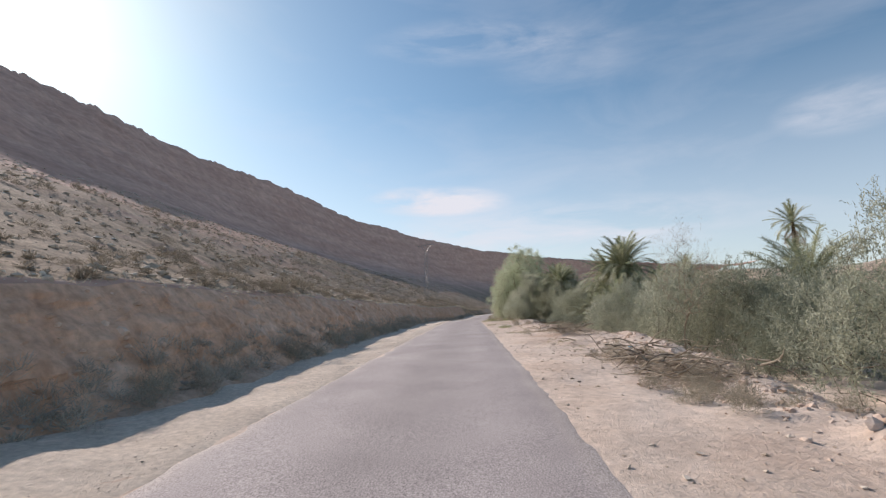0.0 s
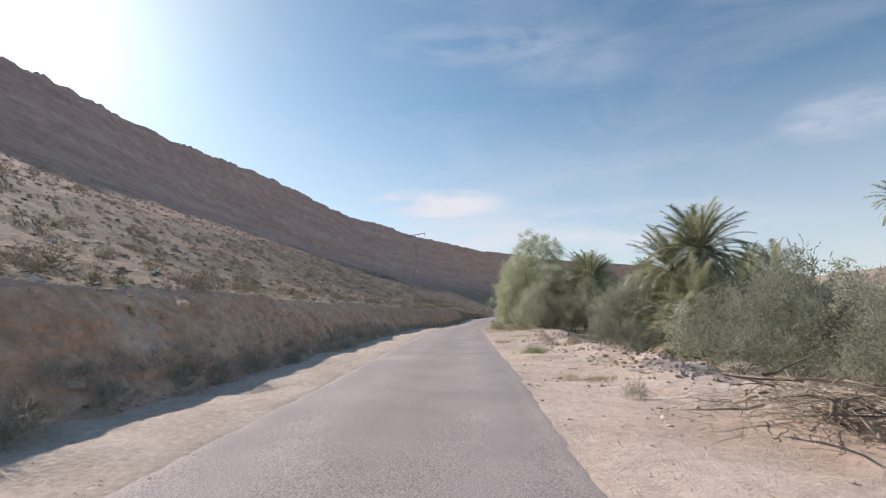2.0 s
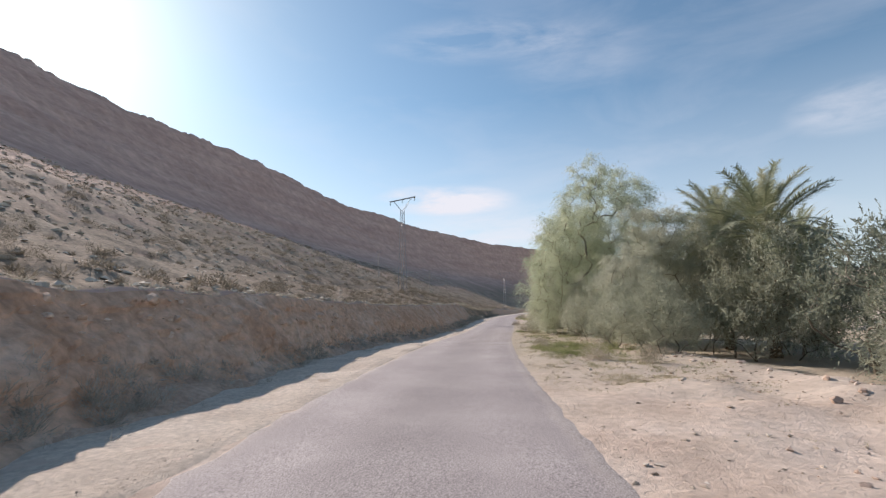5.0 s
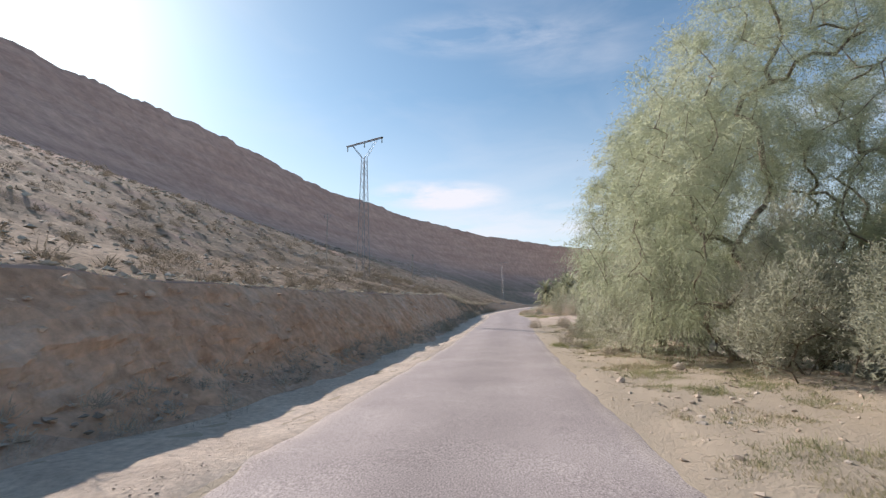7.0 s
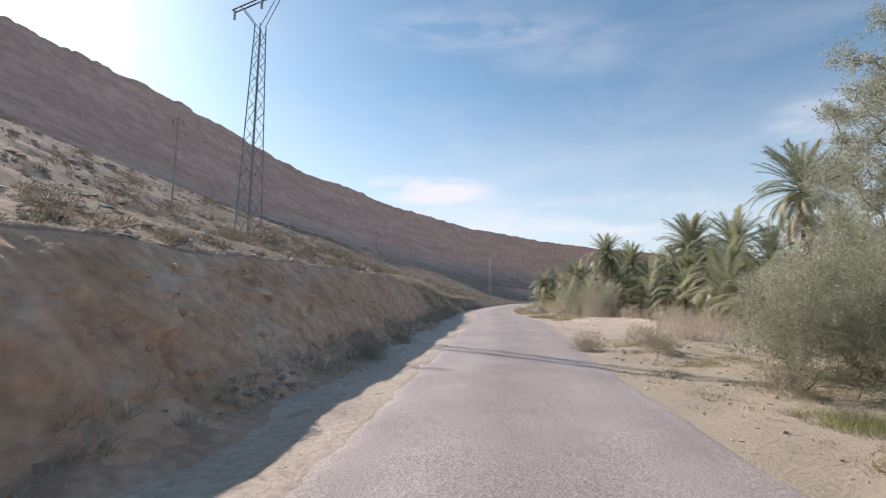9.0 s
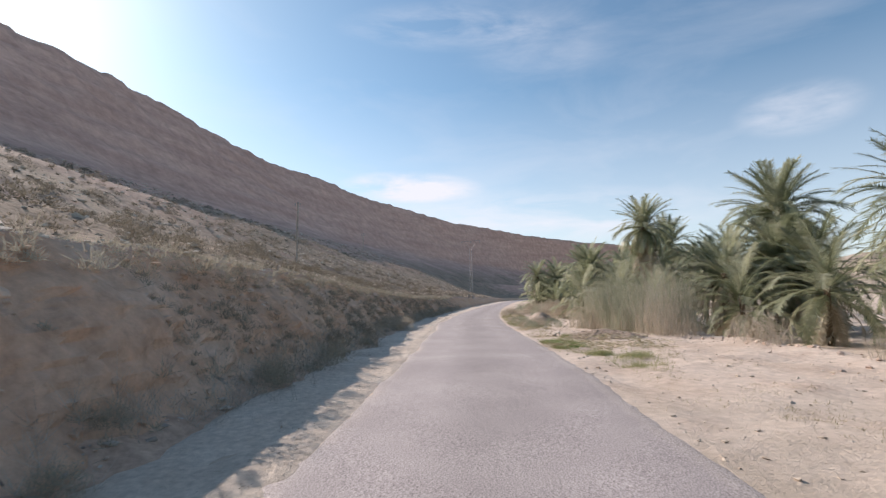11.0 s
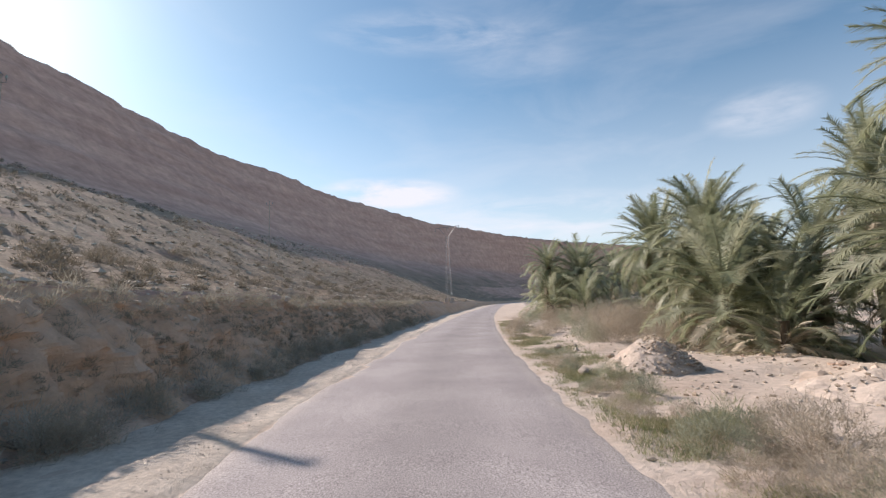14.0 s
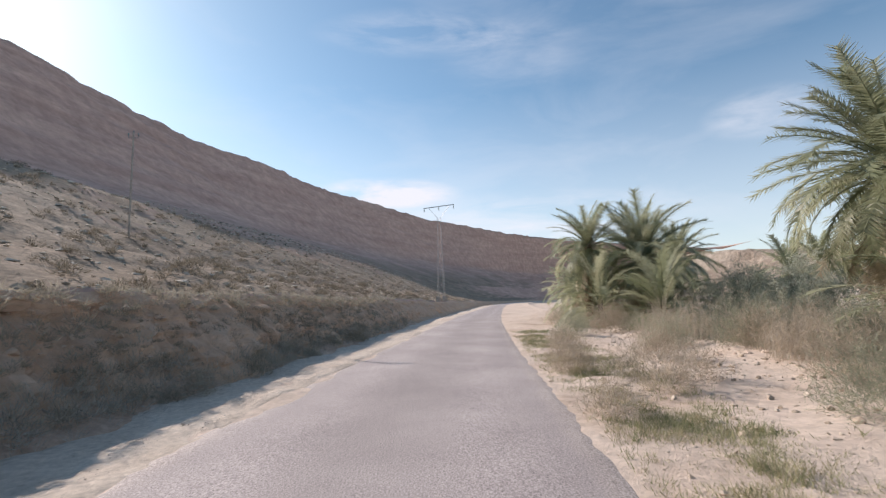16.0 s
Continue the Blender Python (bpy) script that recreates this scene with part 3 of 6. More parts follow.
def hill_point(s, q):
    """A place on the hillside: s runs along the road, q from the cut's lip (0) to the rim (1) and on over the plateau."""
    s, q = np.asarray(s, float), np.asarray(q, float)
    off, lip = bank_top(s)
    x0, y0, z0 = left_edge(s) - off, s, road_h(s) + lip
    x1, y1 = np.interp(s, RIM_S, RIM_X), np.interp(s, RIM_S, RIM_Y)
    span = np.hypot(x1 - x0, y1 - y0)
    x, y = x0 + (x1 - x0) * q, y0 + (y1 - y0) * q
    d = span * q
    low = np.interp(d, np.array(LOW_U) - 3.0, LOW_Z)
    kd = np.interp(s, [-10, 40, 70, 115, 150], [49.0, 47.0, 46.0, 60.0, 66.0])
    kz = 16.5 + (kd - 45.0) * 0.343
    knee = kd / span
    up = np.clip((q - knee) / (1 - knee), 0, 1)
    crest = 60.0 + 2.2 * np.exp(-((s - 192) / 25) ** 2) - z0 + 0.9 * fbm(s * 0.02, 0 * s + 0.5, 21, 5) + 0.6 * vnoise(s * 0.25, 0 * s, 25) + 0.7 * np.abs(vnoise(s * 0.5, 0 * s, 26))
    climb = kz + (crest - kz) * (0.80 * up + 0.20 * up ** 2)
    ledge = np.clip((up - 0.08) * 6, 0, 1) * np.clip((1.0 - up) * 8, 0, 1)
    bed = climb + 2.6 * fbm(x * 0.02, y * 0.02, 33, 3)
    climb = climb + ledge * 0.9 * (0.6 + 0.8 * vnoise(x * 0.03, y * 0.03, 35)) * (np.abs((bed / 7.5) % 1.0 - 0.5) * 2 - 0.5)
    low = np.where(d > 45, 16.5 + (d - 45) * 0.343, low)
    climb = np.where(q < knee, kz + (crest - kz) * 0.80 * (q - knee) / (1 - knee), climb)
    z = 0.5 * (low + climb + np.sqrt((low - climb) ** 2 + 5.0)) - 0.4
    z = z * np.clip(d / 12, 0, 1) + np.interp(d, np.array(LOW_U) - 3.0, LOW_Z) * (1 - np.clip(d / 12, 0, 1))
    fade = np.clip(d / 1.0, 0, 1) * np.clip((1.05 - q) * 20, 0.15, 1)
    gully = 0.6 * fbm(s * 0.045, q * 3.0, 11, 3) * np.clip(d / 30, 0, 1)
    rough = 0.13 * fbm(x * 0.16, y * 0.16, 14) + ledge * 0.45 * np.abs(fbm(x * 0.3, y * 0.3, 19, 3)) + 0.11 * fbm(x * 0.7, y * 0.7, 17, 3)
    z = z0 + z + (gully + rough) * fade * (1 + 0.6 * ledge)
    past = np.clip(q - 1.0, 0, 1)
    return x, y, z - past * 8


# ---- the setting ----
def build_ground():
    ys = np.concatenate([np.arange(-120, -10, 4.0), np.arange(-10, 150, 0.25), np.arange(150, 260, 2.0), np.arange(260, 700, 15.0), [700, 900, 1300, 2000, 4800]])
    us = np.concatenate([[-4500, -900, -300, -120, -40, -14], np.arange(-8, -4.4, 0.3), np.arange(-4.4, -3.5, 0.08), [-3.0, -2, -1], np.arange(-0.4, 0.5, 0.08), np.arange(0.5, 10, 0.28), np.arange(10, 24, 1.0), [26, 30, 36, 45, 60, 80, 110, 160, 250, 400, 700, 1300, 2500, 4800]])
    Y, U = np.meshgrid(ys, us, indexing="ij")
    X = right_edge(Y) + U
    Z = ground_h(X, Y)
    hidden = (U < -8.1)
    Z = np.where(hidden, road_h(Y) - 0.4, Z)
    v = np.stack([X, Y, Z], -1).reshape(-1, 3)
    me = np_mesh("ground", v, grid_faces(*Y.shape), M_SAND, True)
    tagged(new("ground", me), "pale sandy earth with gravel beside the road", "ground", kind="structure")


def build_road():
    ys = np.concatenate([np.arange(-120, -5, 3.0), np.arange(-5, 160, 0.12), np.arange(160, 260, 1.0), np.arange(260, 690, 6.0)])
    rag_l = 0.06 * vnoise(ys * 1.1, 0 * ys, 41) + 0.06 * vnoise(ys * 4.3, 0 * ys, 42) + 0.05 * vnoise(ys * 0.25, 0 * ys, 43)
    rag_r = 0.03 * vnoise(ys * 1.3, 0 * ys, 44) + 0.035 * vnoise(ys * 4.1, 0 * ys, 45) + 0.03 * vnoise(ys * 0.3, 0 * ys, 46)
    cols = np.array([0.0, 0.03, 0.07, 0.2, 0.35, 0.5, 0.65, 0.8, 0.93, 0.97, 1.0])
    drop = np.array([-0.045, 0.004, 0.014, 0.022, 0.03, 0.034, 0.03, 0.022, 0.014, 0.004, -0.045])
    x0, x1 = paved_left(ys) + rag_l - 0.10, right_edge(ys) + rag_r + 0.10
    X = x0[:, None] + (x1 - x0)[:, None] * cols[None]
    Y = np.repeat(ys[:, None], len(cols), 1)
    Z = road_h(Y) + drop[None] + 0.003 * fbm(X * 0.5, Y * 0.5, 47, 3)
    me = np_mesh("road", np.stack([X, Y, Z], -1).reshape(-1, 3), grid_faces(*X.shape), M_ASPHALT, True)
    lane = me.uv_layers.new(name="lane")
    idx = np.empty(len(me.loops), np.int32)
    me.loops.foreach_get("vertex_index", idx)
    uv = np.stack([np.broadcast_to(cols[None], X.shape).ravel()[idx], Y.ravel()[idx]], 1).astype(np.float32)
    lane.data.foreach_set("uv", uv.ravel())
    tagged(new("road", me), "narrow worn grey asphalt road with ragged edges", "road", kind="structure")


def build_bank():
    ys = np.concatenate([np.arange(-120, -6, 3.0), np.arange(-6, 165, 0.14), np.arange(165, 260, 1.0), np.arange(260, 500, 6.0)])
    k = np.linspace(0, 1, 40)
    Y, K = np.meshgrid(ys, k, indexing="ij")
    off, lip = bank_top(Y)
    foot = bank_foot(Y) + 0.16 * vnoise(Y * 0.35, 0 * Y, 51) + 0.08 * vnoise(Y * 1.4, 0 * Y, 52)
    late = np.clip((Y - 98) / 12, 0, 1)
    U = foot + (off - foot) * np.interp(K, [0, 0.18, 0.5, 0.9, 0.97], [0, 0.30, 0.56, 0.92, 1.0])
    Zl = np.interp(K, [0, 0.18, 0.5, 0.9, 0.97], [0, 0.19, 0.56, 0.93, 1.0])
    Z = road_h(Y) - 0.06 + (lip + 0.06) * Zl
    swell = np.clip(1.5 * np.sin(np.pi * np.clip(K, 0.02, 0.98)), 0, 1)
    lump = 0.11 * fbm(Y * 0.45, Z * 0.7, 53, 3) + (0.05 + 0.05 * late) * fbm(Y * 1.7, Z * 1.9, 55, 3)
    ledge = (0.016 - 0.013 * late) * np.clip(4 * vnoise(Y * 0.5, Z * 3.4, 57), -1, 1)
    pits = 0.10 * np.clip(vnoise(Y * 1.3, Z * 2.1, 59) - 0.45, 0, 1) * (1 - 0.5 * late) + late * (0.11 * fbm(Y * 1.9, Z * 0.7, 58, 3) + 0.10 * fbm(Y * 5.0, Z * 1.6, 56, 3))
    grain = 0.06 * fbm(Y * 3.6, Z * 5.0, 60, 4) + (0.11 + 0.08 * late) * np.clip(vnoise(Y * 3.0, Z * 4.4, 68) - 0.3, 0, 1) + 0.08 * np.clip(vnoise(Y * 6.3, Z * 7.4, 69) - 0.35, 0, 1)
    hold = np.clip((0.97 - K) * 8, 0, 1)
    U = U + hold * (swell * (lump + ledge + pits) - grain * np.clip(swell * 3, 0, 1))
    U[:, -1], Z[:, -1] = U[:, -1] + 0.5, Z[:, -1] - 0.3
    X = left_edge(Y) - U
    me = np_mesh("cut_bank", np.stack([X, Y, Z], -1).reshape(-1, 3), grid_faces(*Y.shape), M_BANK, False)
    tagged(new("cut_bank", me), "steep shaded cut bank of red-brown earth", "bank", kind="structure")


def build_talus():
    """Grey slumped earth along the foot of the cut."""
    ys = np.concatenate([np.arange(-40, -4, 1.0), np.arange(-4, 165, 0.18)])
    k = np.linspace(0, 1, 12)
    Y, K = np.meshgrid(ys, k, indexing="ij")
    off, lip = bank_top(Y)
    tall = lip * (0.09 + 0.04 * vnoise(Y * 0.22, 0 * Y, 201) + 0.04 * vnoise(Y * 0.9, 0 * Y, 202) + 0.03 * vnoise(Y * 3.1, 0 * Y, 206))
    near = bank_foot(Y) - 0.22 + 0.14 * vnoise(Y * 0.5, 0 * Y, 203) + 0.05 * vnoise(Y * 2.1, 0 * Y, 204)
    far = bank_foot(Y) + (off - bank_foot(Y)) * 0.26
    U = near + (far - near) * K
    Z = road_h(Y) - 0.05 + (tall + 0.05) * K ** 0.85 + 0.05 * fbm(Y * 2.4, U * 2.4, 205, 3) * np.sin(np.pi * K)
    me = np_mesh("talus", np.stack([left_edge(Y) - U, Y, Z], -1).reshape(-1, 3), grid_faces(*Y.shape), M_TALUS, False)
    tagged(new("talus", me), "grey slumped earth along the foot of the cut", "slumped earth", kind="structure")


def build_hill():
    ss = np.concatenate([np.arange(-120, -10, 3.0), np.arange(-10, -6, 0.7), np.arange(-6, 165, 0.28), np.arange(165, 330, 1.2), np.arange(330, 690, 3.0)])
    qs = np.concatenate([[0], np.linspace(0, 0.12, 22), np.linspace(0.13, 0.45, 40), np.linspace(0.46, 1.0, 62), [1.015, 1.05, 1.15, 1.5]])
    S, Q = np.meshgrid(ss, qs, indexing="ij")
    x, y, z = hill_point(S, Q)
    x[:, 0], z[:, 0] = x[:, 1] * 0.01 + x[:, 0] * 0.99 - 0.03, z[:, 0] - 0.5      # buried edge behind the lip
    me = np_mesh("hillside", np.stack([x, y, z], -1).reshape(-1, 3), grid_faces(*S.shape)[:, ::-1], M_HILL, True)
    tagged(new("hillside", me), "stony brown hillside rising to a dark rocky rim", "hill", kind="structure")
    # the far side of the valley
    a = np.linspace(0, 1, 120)
    q = np.linspace(0, 1, 30)
    A, Q = np.meshgrid(a, q, indexing="ij")
    cx = np.interp(A, [0, 0.2, 0.4, 0.6, 0.8, 1], [330, 300, 330, 390, 430, 480])
    cy = np.interp(A, [0, 0.2, 0.4, 0.6, 0.8, 1], [760, 620, 480, 350, 150, -300])
    h = 37 + 6 * fbm(A * 9, 0 * A, 61, 4)
    X = cx + (Q - 0.45) * 110 + 10 * fbm(A * 12, Q * 3, 62, 3)
    Z = 1.5 + h * np.clip(Q / 0.5, 0, 1) ** 1.2 + 2.0 * fbm(A * 40, Q * 8, 63, 3) * Q
    me = np_mesh("far_hills", np.stack([X, cy + 0 * Q, Z], -1).reshape(-1, 3), grid_faces(*A.shape), M_PALE_HILL, True)
    tagged(new("far_hills", me), "low pale sunlit hills across the valley", "hill", kind="structure")


build_ground()
build_road()
build_bank()
build_talus()
build_hill()


def build_shoulder():
    """Dusty strip between the paved edge and the foot of the cut."""
    ys = np.concatenate([np.arange(-40, -4, 2.0), np.arange(-4, 165, 0.25), np.arange(165, 250, 2.0)])
    k = np.linspace(0, 1, 9)
    Y, K = np.meshgrid(ys, k, indexing="ij")
    outer = paved_left(Y) - left_edge(Y) + bank_foot(Y) + 0.4 + 0.12 * vnoise(Y * 0.5, 0 * Y, 65)
    X = paved_left(Y) + 0.16 + 0.05 * vnoise(Y * 0.9, 0 * Y, 67) - K ** 1.3 * outer
    over = np.clip(1 - K * 3.2, 0, 1)
    Z = np.maximum(ground_h(X, Y) + 0.012, road_h(Y) + 0.024 * over - 0.05 * (1 - over)) + 0.014 * fbm(X * 3.5, Y * 3.5, 66, 3)
    Z = Z - 0.04 * (K > 0.99) - 0.07 * (K < 0.01)
    me = np_mesh("road_shoulder", np.stack([X, Y, Z], -1).reshape(-1, 3), grid_faces(*Y.shape)[:, ::-1], M_DUST, True)
    tagged(new("road_shoulder", me), "strip of pale grey dust and grit beside the asphalt", "road shoulder", kind="structure")


build_shoulder()


# ---- power pylons ----
def beam(a, b, w):
    a, b = np.asarray(a, float), np.asarray(b, float)
    return tube([a, b], [w, w], 4)


def pylon(m, height, label, bar=1.0):
    root = thing("power_pylon", m, label, "pylon", "power pylons")
    base, neck = 0.40, 0.17

    def corner(i, z):
        r = base + (neck - base) * z / height
        return np.array([(1, 1, -1, -1)[i] * r, (1, -1, -1, 1)[i] * r, z])
    for i in range(4):
        v, f = beam(corner(i, 0), corner(i, height), 0.034 * bar)
        part("leg", np_mesh("leg", v, f, M_STEEL), root)
    levels, z = [0.0], 0.0
    while z < height - 0.3:
        z += 0.42 + 0.62 * (1 - z / height)
        levels.append(min(z, height))
    for i in range(4):
        pieces = []
        k = (i + 1) % 4
        for n in range(len(levels) - 1):
            a, b = (i, k) if n % 2 else (k, i)
            pieces.append(beam(corner(a, levels[n]), corner(b, levels[n + 1]), 0.017 * bar))
        v, f = join(pieces)
        part("lattice", np_mesh("lattice", v, f, M_STEEL), root)
    v, f = join([beam((-1.85, 0.1, height + 1.25), (1.85, 0.1, height + 1.45), 0.045 * bar), beam((-1.85, -0.1, height + 1.25), (1.85, -0.1, height + 1.45), 0.045 * bar),
                 beam((-1.85, -0.1, height + 1.25), (-1.85, 0.1, height + 1.25), 0.05 * bar), beam((1.85, -0.1, height + 1.45), (1.85, 0.1, height + 1.45), 0.05 * bar)])
    arm = part("crossarm", np_mesh("crossarm", v, f, M_STEEL), root)
    for sx in (-1, 1):
        v, f = join([beam((sx * 0.18, 0.12, height - 0.05), (sx * 1.25, 0.1, height + 1.3 + 0.06 * sx), 0.022 * bar), beam((sx * 0.18, -0.12, height - 0.05), (sx * 1.25, -0.1, height + 1.3 + 0.06 * sx), 0.022 * bar)])
        part("strut", np_mesh("strut", v, f, M_STEEL), root)
    for x in (-1.8, 0.0, 1.8):
        top = height + 1.32 + 0.055 * x
        zs = top - 0.035 * np.arange(13)
        v, f = tube([(x, 0, z) for z in zs], [0.02 if n % 3 else 0.075 for n in range(13)], 8)
        part("insulator", np_mesh("insulator", v, f, M_INSULATOR), arm, "string of glass insulators")
    for i in range(4):
        c = corner(i, 0)
        v, f = tube([c + (0, 0, -0.5), c + (0, 0, 0.1), c + (0, 0, 0.13)], [0.24, 0.22, 0.18], 8)
        part("footing", np_mesh("footing", v, f, M_GREYSTONE), root, "weathered concrete footing")
    return root


pylon(pose(-3.65, 96.75, 3.75, 0, 0, -27), 10.3, "grey steel lattice pylon with a single crossarm")
pylon(pose(18.7, 183.0, 1.9, 0, 0, -20), 9.4, "grey steel lattice pylon farther along the slope", 0.5)


def utility_pole(x, y, z, height, thick):
    root = thing("utility_pole", pose(x, y, z), "grey weathered pole on the slope", "pole", "poles on the slope")
    v, f = tube([(0, 0, -0.6), (0, 0, height * 0.5), (0, 0, height)], [thick, thick * 0.92, thick * 0.84], 8)
    part("shaft", np_mesh("shaft", v, f, M_GREYSTONE, True), root)
    v, f = tube([(0, 0, height - 0.02), (0, 0, height + 0.05)], [thick * 1.1, thick * 0.5], 8)
    part("cap", np_mesh("cap", v, f, M_STEEL), root, "small metal cap")
    for s in (-1, 1):
        v, f = tube([(0, 0, height - 0.3), (s * 0.22, 0, height - 0.3), (s * 0.22, 0, height - 0.16)], [0.014, 0.014, 0.03], 6)
        arm = part("bracket", np_mesh("bracket", v, f, M_STEEL), root)
        v, f = tube([(s * 0.22, 0, height - 0.16), (s * 0.22, 0, height - 0.12), (s * 0.22, 0, height - 0.05)], [0.03, 0.04, 0.015], 8)
        part("insulator", np_mesh("insulator", v, f, M_INSULATOR), arm, "small glass insulator")
    return root


utility_pole(-6.35, 95.4, 4.74, 4.15, 0.04)
utility_pole(-1.9, 131.0, 4.43, 4.95, 0.09)
utility_pole(1.1, 152.0, 4.8, 5.0, 0.045)


# ---- plants: meshes ----
def frond_mesh(name, length, droop, mat, leaflet=0.5, pairs=34, fold=0.55, rng=None, wd=0.046):
    """A feather leaf that starts at the origin, runs along +X and sags."""
    t = np.linspace(0, 1, 12)
    ang = -droop * t ** 1.4
    seg = length / 11
    px = np.concatenate([[0], np.cumsum(np.cos(ang[:-1]) * seg)])
    pz = np.concatenate([[0], np.cumsum(np.sin(ang[:-1]) * seg)])
    sway = 0.12 * length * t ** 2 * rng.uniform(-1, 1)
    spine = np.stack([px, sway, pz], 1)
    sv, sf = tube(spine[::2] if len(spine) % 2 else np.vstack([spine[::2], spine[-1:]]), 0.020 * (1 - 0.85 * np.linspace(0, 1, 7)) + 0.003, 3)
    pieces = [(sv, np.concatenate([sf[:, [0, 1, 2]], sf[:, [0, 2, 3]]]))]
    k = np.linspace(0.10, 0.985, pairs)
    c = np.stack([np.interp(k, t, spine[:, j]) for j in range(3)], 1)
    a = np.interp(k, t, ang)
    fw = np.stack([np.cos(a), 0 * a, np.sin(a)], 1)
    up = np.stack([-np.sin(a), 0 * a, np.cos(a)], 1)
    shape = np.clip(np.sin(np.pi * (0.14 + 0.68 * k)), 0.25, 1) ** 0.7
    for side in (-1, 1):
        out = np.array([0, side, 0.0])[None] * 0.95 + fw * (0.38 + 0.34 * k[:, None]) + up * fold * 0.7 * (1 - 0.5 * k[:, None])
        out += rng.normal(size=out.shape) * 0.14
        out /= np.linalg.norm(out, axis=1)[:, None]
        ln = leaflet * shape * rng.uniform(0.8, 1.15, len(k))
        wide = fw - out * (fw * out).sum(1)[:, None]
        wide /= np.linalg.norm(wide, axis=1)[:, None] + 1e-9
        tip = c + out * ln[:, None] - np.array([[0, 0, 1.0]]) * ln[:, None] * 0.28
        v = np.stack([c - wide * wd * 0.5, c + wide * wd * 0.5, tip], 1).reshape(-1, 3)
        f = np.arange(len(k))[:, None] * 3 + np.array([[0, 1, 2]])
        pieces.append((v, f))
    v, f = join(pieces)
    return np_mesh(name, v, f, mat)


rng = np.random.default_rng(7)
FAR_FRONDS = {
    "up": [frond_mesh("frond", 3.0, d, M_FROND, 0.55, 36, 0.6, rng, 0.09) for d in (0.5, 0.8)],
    "arch": [frond_mesh("frond", 3.2, d, M_FROND, 0.56, 36, 0.5, rng, 0.09) for d in (1.0, 1.5)],
    "hang": [frond_mesh("frond", 3.0, d, M_FROND, 0.5, 32, 0.3, rng, 0.09) for d in (1.7, 2.0)],
}
FRONDS = {
    "up": [frond_mesh("frond", 3.0, d, M_FROND, 0.46, 74, 0.6, rng, 0.034) for d in (0.45, 0.65, 0.85, 1.1)],
    "arch": [frond_mesh("frond", 3.2, d, M_FROND, 0.48, 74, 0.5, rng, 0.034) for d in (0.85, 1.1, 1.4, 1.7)],
    "hang": [frond_mesh("frond", 3.0, d, M_FROND, 0.44, 68, 0.3, rng, 0.034) for d in (1.3, 1.7)],
    "dead": [frond_mesh("dead_frond", 2.7, d, M_FROND_DRY, 0.40, 46, 0.1, rng) for d in (0.9, 1.3, 1.6)],
}


def palm_trunk(height, radius, rng):
    rings = max(4, int(height / 0.14))
    sides = 10
    z = np.linspace(-0.4, height, rings)
    lean = np.cumsum(rng.normal(0, 0.012, (rings, 2)), 0)
    ang = np.arange(sides) * 2 * np.pi / sides
    Z, A = np.meshgrid(z, ang, indexing="ij")
    zig = np.where((np.arange(rings)[:, None] + np.arange(sides)[None]) % 2 == 0, 1.16, 0.90)
    flare = 1 + 0.35 * np.exp(-(Z + 0.4) / 0.5)
    R = radius * zig * flare * rng.uniform(0.93, 1.07, Z.shape)
    v = np.stack([R * np.cos(A) + lean[:, :1], R * np.sin(A) + lean[:, 1:], Z], -1).reshape(-1, 3)
    f = []
    for i in range(rings - 1):
        for j in range(sides):
            k = (j + 1) % sides
            f.append((i * sides + j, i * sides + k, (i + 1) * sides + k, (i + 1) * sides + j))
    return np_mesh("trunk", v, np.array(f), M_PALM_TRUNK), lean[-1]


def palm(x, y, trunk, size=1.0, green=38, dead=14, label="tall date palm with arching grey-green fronds", seed=0, low=-0.5, far=False, splay=-0.45):
    """trunk: height of the crown's heart; size: scale of the leaves; low: elevation, in radians, of the lowest green leaves; splay: that of the highest dry ones."""
    r = np.random.default_rng(seed + 1000)
    green = int(green * (1.9 if green > 30 else 1.5))
    dead = int(dead * 1.5)
    z0 = float(ground_h(x, y))
    leaves = FAR_FRONDS if far else FRONDS
    root = thing("palm_tree", pose(x, y, z0), label, "palm tree", "palms of the oasis")
    me, lean = palm_trunk(trunk, (0.19 if trunk > 2.4 else 0.11) * (0.8 + 0.2 * size), r)
    part("trunk", me, root, "rough brown scaly trunk")
    heart = Vector((lean[0], lean[1], trunk))
    sunk = min(0.9, 0.45 * trunk) if trunk < 2.4 else 0.0      # low palms sprout down to the ground
    for i in range(green):
        k = (i + 0.5) / green
        el = 1.45 - (1.45 - low) * k ** 1.12 + r.normal(0, 0.08)
        az = i * 2.399963 + r.normal(0, 0.15)
        kind = "up" if el > (0.75 if trunk > 2.6 else 1.15) else ("arch" if el > -0.05 else "hang")
        me = leaves[kind][r.integers(len(leaves[kind]))]
        s = size * r.uniform(0.85, 1.12)
        m = Matrix.Translation(heart + Vector((0, 0, -(0.35 + sunk) * k))) @ Euler((r.normal(0, 0.2), -el, az)).to_matrix().to_4x4() @ Matrix.Diagonal((s, s, s, 1))
        part("frond", me, root, m=m)
    for i in range(dead):
        el = r.uniform(-1.5, splay)
        az = i * 2.399963 + r.normal(0, 0.3)
        me = FRONDS["dead"][r.integers(3)]
        s = size * r.uniform(0.75, 1.05)
        m = Matrix.Translation(heart + Vector((0, 0, -0.35 - 0.4 * sunk - r.uniform(0, min(1.4, 0.3 * trunk))))) @ Euler((r.normal(0, 0.3), -el, az)).to_matrix().to_4x4() @ Matrix.Diagonal((s, s, s, 1))
        part("dead_frond", me, root, "dry straw-coloured hanging frond", m)
    return root


